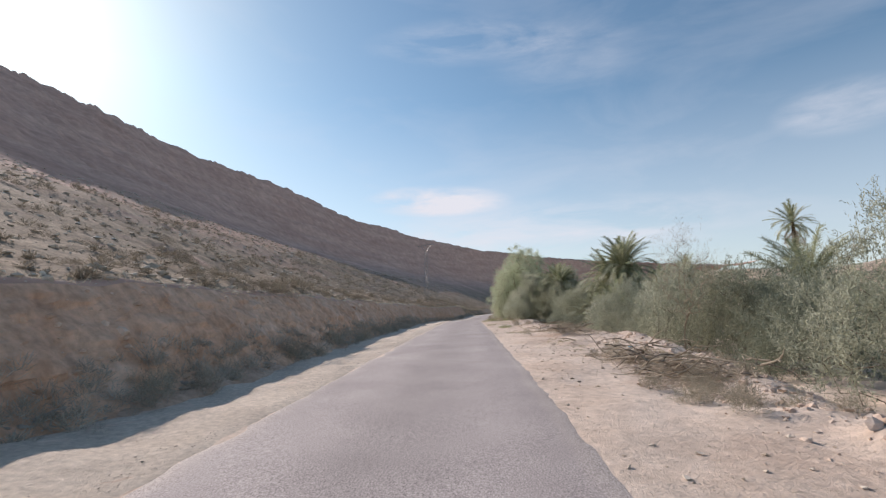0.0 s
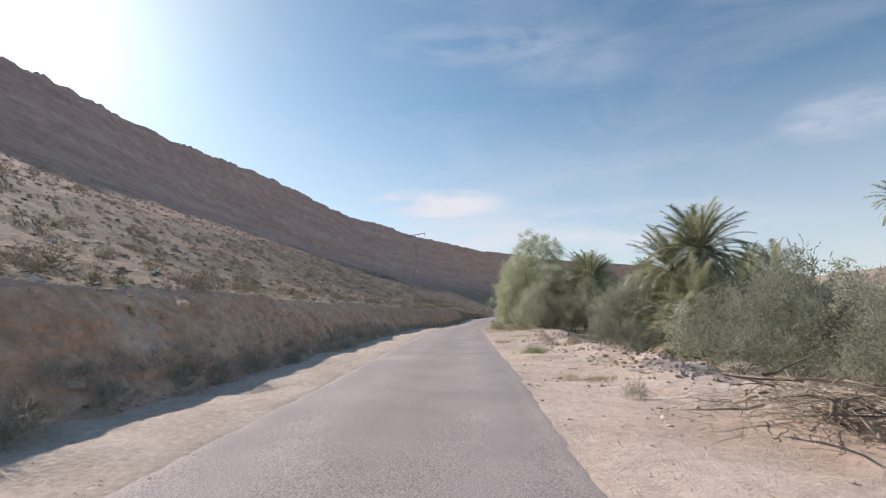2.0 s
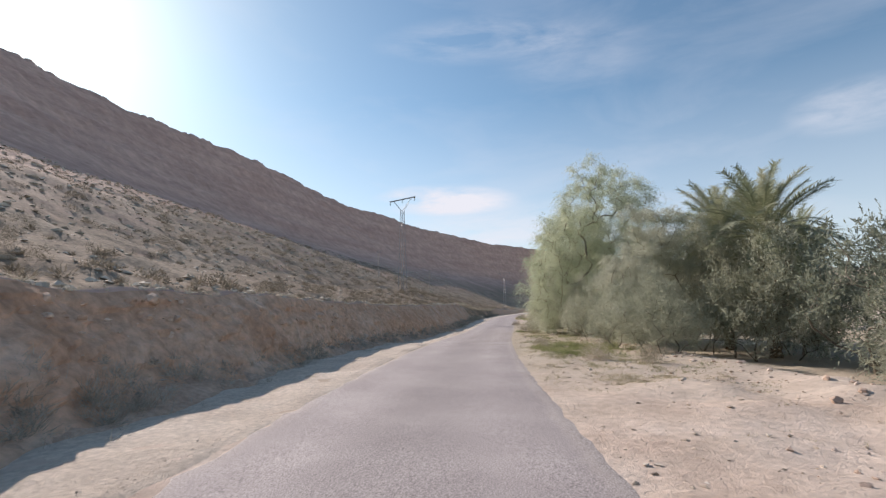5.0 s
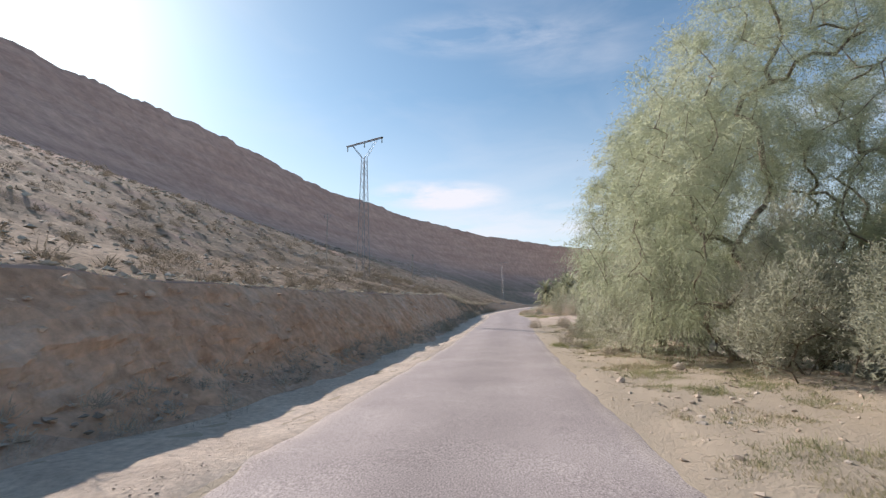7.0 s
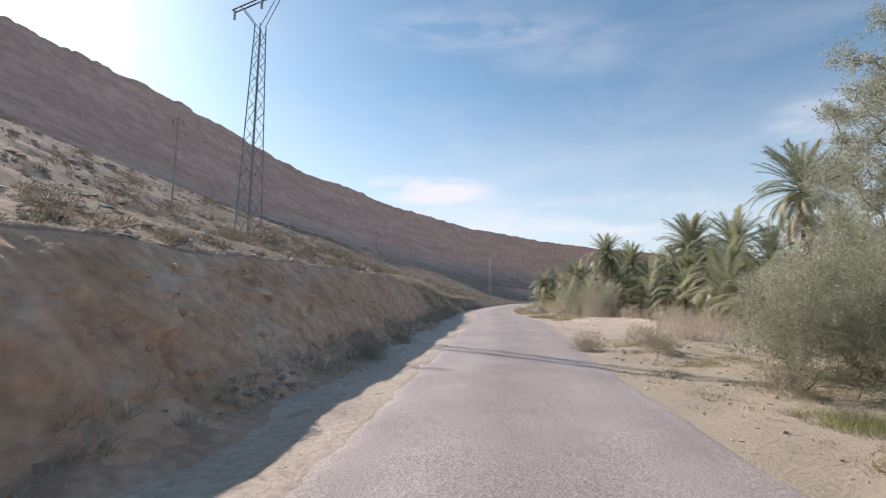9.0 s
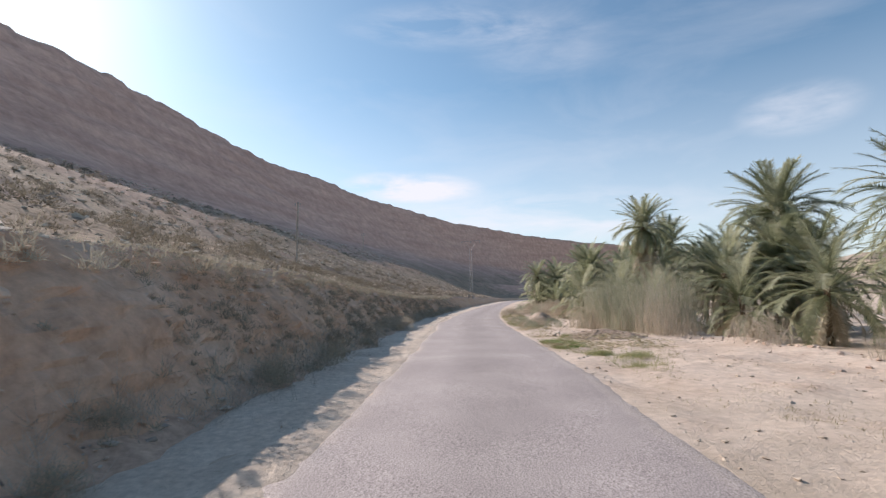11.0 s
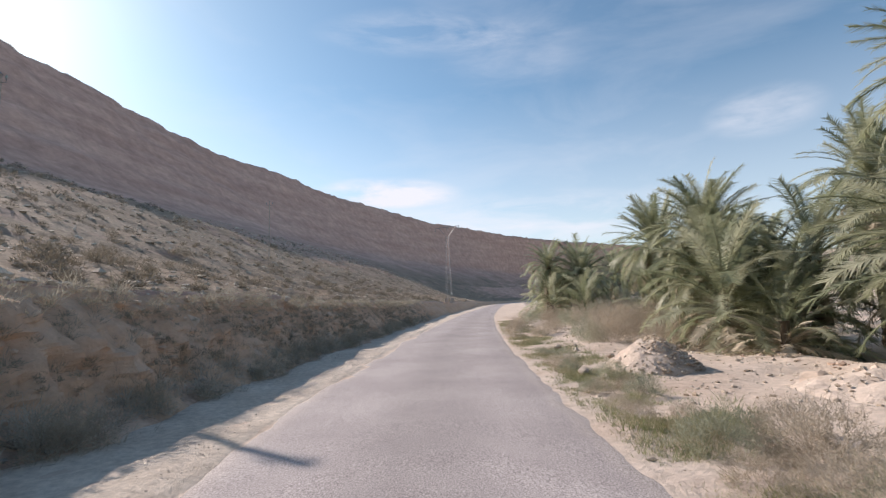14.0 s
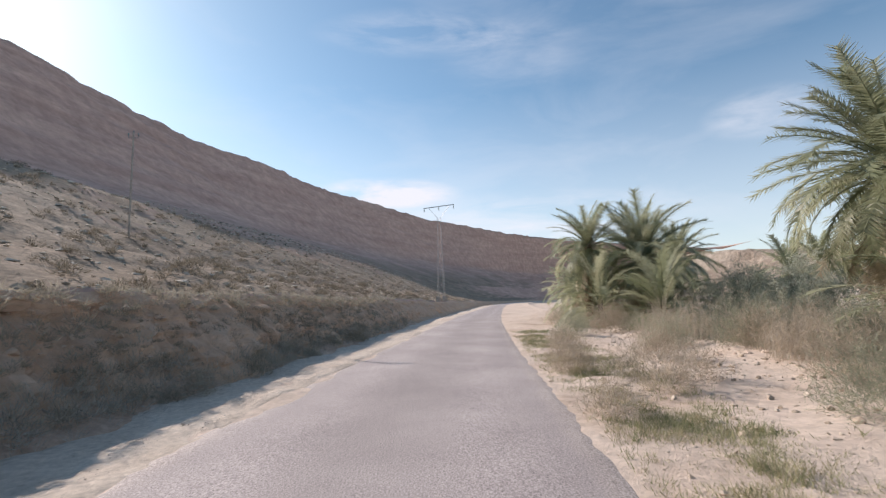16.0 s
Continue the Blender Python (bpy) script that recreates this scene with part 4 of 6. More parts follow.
def lobes(i, n=6, top=2.0):
    """Rounded heads of one shrub, apart from each other: x, y, z and three half-widths each."""
    r = np.random.default_rng(900 + i)
    out = [(0.1, 0.0, top, 0.85, 0.85, 1.0)]
    for k in range(n):
        a, h = k * 2.4 + r.uniform(-0.4, 0.4), r.uniform(0.62, 0.82)
        out.append((1.0 * math.cos(a), 1.0 * math.sin(a), (0.9, 1.7)[k % 2] + r.uniform(-0.25, 0.35), h, h, h * 1.1))
    return out


def limbs_to(targets, feet, rng, girth=0.011):
    """Limbs that grow from the feet out to every target, thicker where they carry more; targets are reached nearest first."""
    nodes = [np.array(f, float) for f in feet]
    parent = [-1] + [0] * (len(nodes) - 1)
    load = [0] * len(nodes)
    for c in targets[np.argsort(np.linalg.norm(targets * np.array([[1, 1, 1.2]]), axis=1))]:
        n = np.array(nodes)
        rise = np.maximum(n[:, 2] - c[2] + 0.1, 0)
        i = int(np.argmin(np.linalg.norm(n - c, axis=1) + 1.5 * rise + 0.12 * np.linalg.norm(n - nodes[0], axis=1)))
        span = c - nodes[i]
        steps = max(2, int(np.linalg.norm(span) / 0.45))
        bow = rng.normal(0, 0.09, 3) * np.linalg.norm(span) + np.array([0, 0, 0.10 * np.linalg.norm(span)])
        for k in range(1, steps + 1):
            f = k / steps
            nodes.append(nodes[i] * (1 - f) + c * f + bow * math.sin(math.pi * f) + rng.normal(0, 0.03, 3) * (k < steps))
            parent.append(i if k == 1 else len(nodes) - 2)
            load.append(0)
        j = len(nodes) - 1
        while j >= 0:
            load[j] += 1
            j = parent[j]
    pieces = []
    for j in range(len(nodes)):
        if parent[j] < 0:
            continue
        r0, r1 = girth * load[parent[j]] ** 0.5, girth * load[j] ** 0.5
        pieces.append(tube([nodes[parent[j]], nodes[j]], [min(r0, r1 * 1.6), r1], 6 if load[j] > 12 else 4))
    return join(pieces)


def feathery(seed, masses, clumps, sprays, per, spray_len=0.55, rise=0.15, sag=0.45, needle=(0.07, 0.16), width=0.018, mat=None, feet=((0, 0, -0.3),), gap=0.62, girth=0.011, bark=None, skin=0.45, out=0.75, loose=0.15):
    """Meshes of a feathery tree or shrub: limbs, and clumps of sprays of fine needles spread unevenly through rounded masses (centre, half sizes)."""
    r = np.random.default_rng(seed)
    e = np.array(masses, float)
    vol = e[:, 3:].prod(1) ** 0.8
    centres, heart = [], []
    for _ in range(clumps * 40):
        if len(centres) == clumps:
            break
        m = e[r.choice(len(e), p=vol / vol.sum())]
        u = r.normal(size=3)
        u /= np.linalg.norm(u)
        p = m[:3] + u * m[3:] * r.uniform(0.1, 1.0) ** skin * r.uniform(0.9, 1.12)
        if p[2] < 0.25 or (centres and np.linalg.norm(np.array(centres) - p, axis=1).min() < gap * (0.75 + 0.5 * r.uniform())):
            continue
        centres.append(p)
        heart.append(m[:3] * np.array([1, 1, 0.8]))
    c, h = np.array(centres), np.array(heart)
    v, f = limbs_to(c, feet, r, girth)
    limbs = np_mesh("trunk", v, f, bark or M_WOOD, True)
    size = r.uniform(0.55, 1.35, len(c))
    n = r.choice(len(c), int(len(c) * sprays), p=size ** 1.5 / (size ** 1.5).sum())
    away = c[n] - h[n]
    away /= np.linalg.norm(away, axis=1)[:, None] + 0.3
    way = away * out + r.normal(0, 0.55, (len(n), 3))
    way[:, 2] += rise
    way /= np.linalg.norm(way, axis=1)[:, None] + 1e-9
    ln = spray_len * size[n] * r.uniform(0.55, 1.35, len(n))
    start = c[n] + r.normal(0, loose, (len(n), 3)) * size[n][:, None] - way * ln[:, None] * 0.25
    j = np.repeat(np.arange(len(n)), per)
    k = np.tile(np.linspace(0.08, 1.0, per), len(n)) + r.uniform(-0.03, 0.03, len(n) * per)
    b = start[j] + way[j] * (ln[j] * k)[:, None] + r.normal(0, 0.016, (len(j), 3))
    b[:, 2] -= sag * ln[j] * k ** 2
    w = way[j] * 0.9 + r.normal(0, 0.42, (len(j), 3))
    w[:, 2] -= 1.3 * sag * k
    nv, nf = needles(b, w, r.uniform(*needle, len(j)) * (1.15 - 0.5 * k), width, r)
    nv[:, 2] = np.maximum(nv[:, 2], -0.12)
    return limbs, np_mesh("crown", nv, nf, mat or M_TAM)


def plant(name, meshes, x, y, turn, size, label, category, group="", sink=0.05, z=None):
    z0 = (float(ground_h(x, y)) if z is None else z) - sink
    root = thing(name, pose(x, y, z0, 0, 0, turn) @ Matrix.Diagonal((*((size,) * 3 if not isinstance(size, tuple) else size), 1)), label, category, group)
    part("trunk", meshes[0], root)
    part("crown", meshes[1], root)
    return root


def bush_mesh(name, seed, twigs=420, radius=0.5, height=0.55, mat=None, width=0.010, leafy=0, short=1.0, dome=False):
    """A round bush of fine bent twigs."""
    r = np.random.default_rng(seed)
    a = r.uniform(0, 2 * np.pi, twigs)
    el = np.arcsin(r.uniform(0.02, 1.0, twigs))
    d = np.stack([np.cos(a) * np.cos(el), np.sin(a) * np.cos(el), np.sin(el)], 1)
    shell = np.array([[radius, radius, height]])
    lump = 1 + 0.22 * np.sin(a * 3 + seed) * np.cos(el * 4) + 0.15 * np.sin(a * 7 + 2 * seed)
    start = d * (r.uniform(0.15, 0.92, twigs) ** 0.6 * lump)[:, None] * shell + r.normal(0, 0.05 * radius, (twigs, 3))
    ln = r.uniform(0.18, 0.5, twigs) * radius * short
    w = d * 0.55 + r.normal(0, 0.6, (twigs, 3)) + np.array([[0, 0, 0.45]])
    if dome:
        start = d * (r.uniform(0.45, 0.95, twigs) ** 0.6 * lump)[:, None] * shell
        w = d + r.normal(0, 0.45, (twigs, 3)) + np.array([[0, 0, 0.25]])
    pieces = [needles(start, w, ln, width, r)]
    if leafy:
        i = r.integers(0, twigs, leafy)
        b = start[i] + (w[i] / np.linalg.norm(w[i], axis=1)[:, None]) * (ln[i] * r.uniform(0.3, 1.0, leafy))[:, None]
        pieces.append(needles(b, r.normal(0, 1, (leafy, 3)) + d[i] * 0.6, r.uniform(0.04, 0.10, leafy) * radius / 0.5, width * 1.3, r))
    made = []
    for (v, f), kind in zip(pieces, (name, "foliage")):
        v[:, 2] = np.maximum(v[:, 2], -0.05)
        made.append(np_mesh(kind, v, f, mat or M_TWIG))
    return made


# ---- tamarisk trees and shrubs ----
BIG = [feathery(17, [(-0.2, 0, 5.2, 1.2, 1.3, 1.6), (-1.7, -0.6, 3.7, 1.2, 1.3, 1.3), (-1.4, -0.9, 1.8, 1.6, 1.6, 1.5), (2.3, 0.3, 5.2, 0.9, 0.9, 1.2), (1.4, 0.2, 2.8, 1.4, 1.4, 1.7), (-0.9, 0.4, 6.4, 0.6, 0.6, 0.6), (0.6, -0.3, 4.2, 0.9, 0.9, 0.9)], 190, 70, 10, 0.62, 0.0, 0.65, (0.09, 0.20), 0.0145, M_TAM_GREY, ((0, 0, -0.3), (-0.6, -0.4, -0.3), (0.5, 0.3, -0.3)), 0.58, 0.007, loose=0.17),
       feathery(15, [(0.8, 0.3, 8.3, 2.9, 2.9, 2.9), (-1.9, 0, 6.2, 2.1, 2.4, 2.1), (-2.8, -0.2, 3.3, 1.9, 2.3, 2.3), (1.9, -0.4, 5.2, 2.4, 2.4, 2.2), (1.5, -0.9, 2.6, 2.2, 2.2, 2.0), (-3.7, 0.3, 5.0, 0.9, 0.9, 0.7), (-0.7, -1.2, 10.3, 1.3, 1.3, 1.1)], 330, 78, 10, 0.74, -0.05, 0.7, (0.10, 0.22), 0.0145, M_TAM, ((0, 0, -0.3), (-0.7, 0.2, -0.3), (0.6, -0.4, -0.3)), 0.74, 0.0095, loose=0.20),
       feathery(16, [(0.4, -0.2, 7.0, 2.4, 2.3, 2.5), (-1.0, -0.3, 4.4, 1.9, 1.9, 1.9), (-1.6, -0.5, 2.4, 1.7, 1.7, 1.9), (1.2, 0.3, 3.6, 1.8, 1.8, 2.0), (-1.9, 0.1, 5.9, 0.8, 0.8, 0.7)], 240, 74, 10, 0.70, -0.05, 0.7, (0.10, 0.22), 0.0145, M_TAM, ((0, 0, -0.3), (0.5, -0.3, -0.3)), 0.68, 0.0095, loose=0.20),
       feathery(13, [(0.2, 0, 6.2, 2.1, 2.1, 2.4), (0.6, 0.4, 3.0, 2.4, 2.4, 2.3), (-0.9, 0.2, 4.6, 1.2, 1.2, 1.2)], 230, 76, 9, 0.46, 0.3, 0.25, (0.05, 0.13), 0.021, M_TAM_GREY, ((0, 0, -0.3), (0.5, 0.3, -0.3)), 0.54, 0.008)]
SHRUBS = [feathery(21 + i, lobes(i, 6, 2.2 + 0.15 * (i % 3)), 96, 34, 7, 0.40, 0.45, 0.28, (0.06, 0.14), 0.021, (M_SHRUB, M_TAM_GREY, M_SHRUB)[i % 3], ((0.2, 0, -0.3), (-0.3, 0.2, -0.3), (0, -0.3, -0.3)), 0.38, 0.0035, skin=0.4) for i in range(6)]
SOFT = [feathery(51 + i, lobes(20 + i, 6, 2.3), 100, 36, 7, 0.38, 0.6, 0.2, (0.06, 0.14), 0.020, (M_TAM_GREY, M_SOFT)[i % 2], ((0.2, 0, -0.3), (-0.3, 0.2, -0.3)), 0.37, 0.0035, skin=0.4) for i in range(3)]
FAR_SHRUBS = [feathery(41 + i, [(0, 0, 1.9, 1.5, 1.5, 1.7)], 50, 20, 6, 0.5, 0.4, 0.3, (0.09, 0.2), 0.036, (M_SHRUB, M_TAM_GREY)[i % 2], ((0, 0, -0.3),), 0.5, 0.008, skin=0.4) for i in range(3)]
THIN = feathery(31, [(0, 0, 3.9, 1.3, 1.3, 2.0)], 120, 9, 6, 0.30, 0.5, 0.05, (0.06, 0.16), 0.006, M_TWIG, ((0, 0, -0.3), (0.15, 0.1, -0.3)), 0.34, 0.003, M_TWIG)
SHRUB_LABEL = "dense feathery grey-green tamarisk shrub at the oasis edge"
TREE_LABEL = "large feathery tamarisk tree with sagging pale green sprays"

plant("tamarisk_tree", BIG[0], 12.0, 62.2, 0, 1.0, TREE_LABEL, "tree")
plant("tamarisk_tree", BIG[0], 17.4, 65.0, 140, 1.12, TREE_LABEL, "tree")
plant("tamarisk_tree", BIG[1], 11.8, 70.8, 0, 1.0, TREE_LABEL, "tree")
plant("tamarisk_tree", BIG[2], 11.4, 76.4, 0, 1.0, TREE_LABEL, "tree")
plant("tamarisk_tree", BIG[3], 15.9, 85.8, 0, 1.0, "tamarisk tree with a narrow grey-green crown", "tree")
plant("bare_tree", THIN, 10.2, 19.4, 30, 1.0, "thin dry tree with bare grey-brown twigs", "tree")
for x, y, s, k in [(10.4, 3.0, 1.2, 0), (10.8, 7.5, 1.2, 1), (11.0, 11.5, 1.3, 2), (11.6, 16.2, 0.75, 3), (12.0, 20.0, 1.25, 4), (12.4, 24.0, 1.2, 1), (12.4, 28.0, 1.1, 0), (12.2, 31.5, 1.2, 2),
                   (12.6, 35.0, 1.15, 3), (13.4, 38.8, 1.05, 4), (14.5, 5.0, 1.45, 3), (15.0, 12.0, 1.6, 0), (16.8, 27.0, 1.25, 4), (18.0, 33.5, 1.25, 1), (19.5, 40.5, 1.1, 0),
                   (12.0, 43.6, 0.62, 2), (11.0, 45.0, 0.6, 4), (9.2, 56.5, 0.85, 5), (8.9, 58.8, 0.85, 0), (9.6, 64.4, 0.85, 5), (9.9, 67.6, 0.85, 5), (9.0, 72.6, 0.95, 0), (8.9, 75.2, 0.8, 4),
                   (10.7, 83.0, 0.5, 1), (11.8, 84.6, 0.72, 1), (13.4, 86.0, 0.85, 3), (14.5, 80.5, 1.1, 0), (16.0, 83.5, 1.0, 4), (14.8, 55.0, 1.2, 2), (17.5, 56.5, 1.2, 4), (13.6, 30.0, 1.15, 1), (13.8, 26.0, 1.15, 3), (14.2, 33.6, 1.15, 5), (13.8, 22.0, 1.1, 0), (12.9, 71.6, 0.9, 1), (13.2, 84.6, 0.75, 2), (12.0, 82.0, 0.5, 5), (14.6, 83.0, 0.9, 0), (25.0, 147.4, 0.42, 1), (27.4, 150.0, 0.7, 2), (29.2, 146.6, 0.7, 4), (31.4, 150.6, 0.9, 0), (33.4, 147.0, 0.9, 3), (27.8, 144.4, 0.55, 5), (30.6, 143.8, 0.75, 1), (10.6, 69.6, 0.62, 4), (13.2, 68.4, 1.0, 0), (11.8, 73.4, 0.85, 3), (14.6, 73.6, 1.2, 1), (15.4, 70.0, 1.3, 4), (13.4, 60.0, 1.3, 1), (14.2, 58.4, 1.35, 5), (14.8, 63.2, 1.4, 0), (16.6, 60.4, 1.4, 3)]:
    plant("tamarisk_shrub", (SOFT[k % 3] if (y < 21 and k != 3) or 52 < y < 90 else SHRUBS[(k + int(x)) % 6]) if x < float(right_edge(y)) + 9.8 else FAR_SHRUBS[k % 3], x, y, (x * 97 + y * 31) % 360, (s, s, s * (0.85 + 0.4 * ((x * 7.3 + y * 3.1) % 1.0))), SHRUB_LABEL, "shrub", "tamarisk shrubs")

for x, y, s, k in [(33.0, 153.0, 1.05, 0), (35.6, 157.0, 1.25, 3), (29.8, 152.4, 0.85, 1), (37.6, 154.0, 1.25, 4), (31.6, 148.6, 0.85, 2), (27.6, 146.6, 0.6, 1), (25.2, 143.6, 0.5, 4), (23.6, 141.2, 0.45, 0), (22.0, 137.8, 0.4, 3), (14.2, 17.6, 1.4, 0), (15.4, 21.2, 1.4, 2), (14.4, 51.4, 1.25, 1), (16.2, 53.0, 1.45, 4)]:
    plant("tamarisk_shrub", SHRUBS[k], x, y, x * 61 % 360, (s, s, s), SHRUB_LABEL, "shrub", "tamarisk shrubs")

# ---- date palms ----
TALL = "tall date palm with arching grey-green fronds"
LOWP = "low bushy date palm with fronds down to the ground"
palm(18.7, 47.6, 6.5, 1.2, 60, 34, "large date palm with a skirt of dry fronds", 1, low=-0.7)
palm(18.2, 50.4, 5.4, 1.15, 46, 20, TALL, 39, low=-0.7)
palm(17.0, 45.6, 2.8, 1.05, 40, 30, LOWP, 2, low=-0.6)
palm(15.0, 44.0, 1.6, 0.95, 30, 10, LOWP, 3, low=-0.2)
palm(46.5, 60.0, 12.6, 1.0, 30, 14, "very tall slender date palm above the oasis", 4)
palm(35.2, 66.8, 7.6, 0.75, 30, 10, TALL, 5)
palm(15.6, 63.6, 5.6, 1.0, 46, 26, "date palm with a thick skirt of dry fronds", 41, low=-0.8)
palm(15.0, 59.6, 4.9, 0.95, 46, 26, TALL, 6)
palm(20.2, 25.4, 3.4, 1.15, 44, 22, "upright date palm with hanging lower fronds", 35, low=-0.5)
palm(18.6, 22.2, 1.6, 1.0, 34, 16, LOWP, 40, low=-0.3)
palm(26.0, 72.0, 6.6, 0.85, 34, 10, TALL, 7)
palm(29.0, 55.0, 5.4, 0.9, 34, 10, TALL, 8)
palm(23.5, 50.5, 4.0, 0.95, 34, 10, LOWP, 9)
palm(26.8, 102.3, 8.6, 1.0, 40, 14, TALL, 10)
palm(27.6, 109.6, 6.0, 1.0, 40, 12, TALL, 11)
palm(24.2, 106.0, 3.6, 0.95, 34, 10, LOWP, 12)
palm(22.5, 103.0, 2.4, 0.9, 30, 8, LOWP, 13)
palm(24.6, 125.6, 3.8, 1.0, 44, 24, LOWP, 38, low=-0.8)
palm(23.0, 123.4, 7.0, 0.78, 54, 54, "tall date palm with straw-coloured lower fronds", 14, low=-0.9)
palm(31.0, 121.6, 7.6, 1.2, 60, 40, "massive date palm with a dense dark crown", 15, low=-1.0)
palm(32.6, 123.4, 5.6, 1.15, 50, 30, "massive date palm with a dense dark crown", 36, low=-1.0)
palm(30.0, 118.4, 3.6, 1.2, 50, 30, "date palm with a thick skirt of dry fronds", 37, low=-1.0)
palm(29.0, 119.6, 4.2, 1.05, 44, 16, LOWP, 16, low=-0.8)
palm(27.0, 122.2, 3.2, 1.0, 34, 14, LOWP, 17)
palm(22.7, 131.8, 4.5, 0.86, 54, 28, "bushy date palm with hanging dry fronds", 19, low=-0.8)
palm(21.9, 130.6, 2.7, 0.8, 50, 24, "low date palm with splayed dry fronds", 20, low=-0.4)
palm(20.6, 128.4, 1.7, 0.85, 26, 26, "low date palm with splayed dry fronds", 21, low=-0.5, splay=0.3)
palm(20.7, 126.5, 0.8, 0.62, 8, 30, "low palm with splayed pale dry fronds", 42, low=-0.2, splay=0.9)
plant("tamarisk_shrub", SHRUBS[1], 21.6, 127.6, 40, (0.5, 0.5, 0.42), "low dense grey-green shrub between the palms", "shrub", "tamarisk shrubs")
palm(20.7, 122.0, 2.3, 0.85, 26, 14, "low date palm with long drooping fronds", 43, low=-0.7, splay=0.2)
palm(24.9, 139.0, 4.9, 0.95, 60, 30, TALL, 22, low=-0.7)
palm(29.0, 131.0, 6.6, 0.9, 46, 16, TALL, 23, low=-0.8)
palm(24.0, 154.4, 4.4, 0.85, 34, 10, TALL, 24)
palm(26.4, 152.6, 4.0, 1.15, 56, 16, "bushy date palm with a full rounded crown", 25, low=-0.7)
palm(24.8, 148.6, 1.6, 0.9, 30, 10, LOWP, 26, low=-0.2)
palm(27.0, 162.0, 2.6, 0.95, 34, 8, LOWP, 27, low=-0.3)
palm(29.5, 170.0, 2.4, 0.95, 34, 8, LOWP, 28, low=-0.3)
palm(33.0, 160.0, 4.6, 1.0, 36, 10, TALL, 29)
palm(35.0, 180.0, 3.4, 1.0, 34, 8, LOWP, 30)
palm(30.4, 141.5, 5.0, 1.0, 38, 12, TALL, 31)
palm(33.5, 114.0, 6.0, 1.0, 36, 12, TALL, 32)
palm(21.4, 119.5, 1.6, 0.85, 26, 8, LOWP, 33, low=-0.1)
palm(36.0, 137.0, 5.6, 1.0, 36, 10, TALL, 34)

for i, (x, y, h, s) in enumerate([(16.2, 44.8, 1.4, 1.0), (19.6, 45.2, 1.8, 1.0), (20.5, 49.5, 3.0, 1.0), (18.0, 50.5, 2.0, 0.95), (22.8, 128.4, 2.2, 0.8), (23.8, 130.4, 1.6, 0.9), (24.6, 132.0, 2.2, 0.95), (22.2, 129.2, 0.9, 0.85), (24.0, 137.2, 1.5, 0.9), (26.0, 138.0, 2.0, 0.9), (17.6, 47.0, 1.2, 0.95), (24.6, 129.4, 3.4, 0.9), (26.4, 126.6, 3.0, 1.0), (25.4, 133.8, 3.0, 1.05),
                                 (23.4, 151.8, 1.4, 0.9), (25.4, 157.0, 2.2, 0.95), (28.6, 156.5, 3.0, 1.0), (24.6, 111.6, 2.4, 0.95), (23.4, 115.0, 2.2, 0.9), (25.4, 119.0, 3.4, 0.95), (23.4, 121.6, 2.0, 0.9), (21.8, 99.5, 2.2, 0.9), (25.0, 97.5, 3.4, 1.0), (30.5, 105.0, 5.0, 1.0), (31.5, 126.5, 5.0, 1.05)]):
    palm(x, y, h, s, 27, 8, LOWP, 60 + i, low=-0.55)

r_p = np.random.default_rng(77)
for i in range(22):
    y = 70 + 4.6 * i + r_p.uniform(-2, 2)
    x = float(right_edge(y)) + r_p.uniform(20, 40)
    palm(x, y, r_p.uniform(2.5, 6.5), r_p.uniform(0.85, 1.1), 22, 6, "date palm deeper in the oasis", 100 + i, low=-0.6, far=True)
for i in range(20):
    y = 22 + 6.5 * i + r_p.uniform(-2, 2)
    x = float(right_edge(y)) + r_p.uniform(16, 30)
    s = r_p.uniform(0.9, 1.4)
    plant("tamarisk_shrub", FAR_SHRUBS[i % 3], x, y, i * 77, (s, s, s), "grey-green shrub deeper in the oasis", "shrub", "tamarisk shrubs")

# ---- bushes ----
DRY_BIG = [bush_mesh("dry_bush", 140 + i, 1500, 0.5, 0.6, (M_TWIG, M_SOFT)[i % 2], 0.0045, leafy=1700) for i in range(4)]
FUZZ = [bush_mesh("soft_bush", 160 + i, 1500, 0.5, 0.5, (M_TWIG, M_SOFT)[i % 2], 0.005, leafy=1700, short=0.7, dome=True) for i in range(2)]
DRY = [bush_mesh("dry_bush", 40 + i, 650, 0.5, 0.6, (M_TWIG, M_SCRUB)[i % 2], 0.009, leafy=650) for i in range(4)]


def dry_bush(x, y, size, k=0, label="dry rounded bush of fine brown twigs", z=None, turn=0, group="dry bushes", kinds=None):
    z0 = float(ground_h(x, y)) if z is None else z
    root = thing("dry_bush", pose(x, y, z0, 0, 0, turn) @ Matrix.Diagonal((size, size, size, 1)), label, "bush", group)
    kinds = kinds or (DRY_BIG if size > 1.05 else DRY)
    twigs, leaves = kinds[k % len(kinds)]
    part("branchwork", twigs, root)
    part("foliage", leaves, root)
    return root


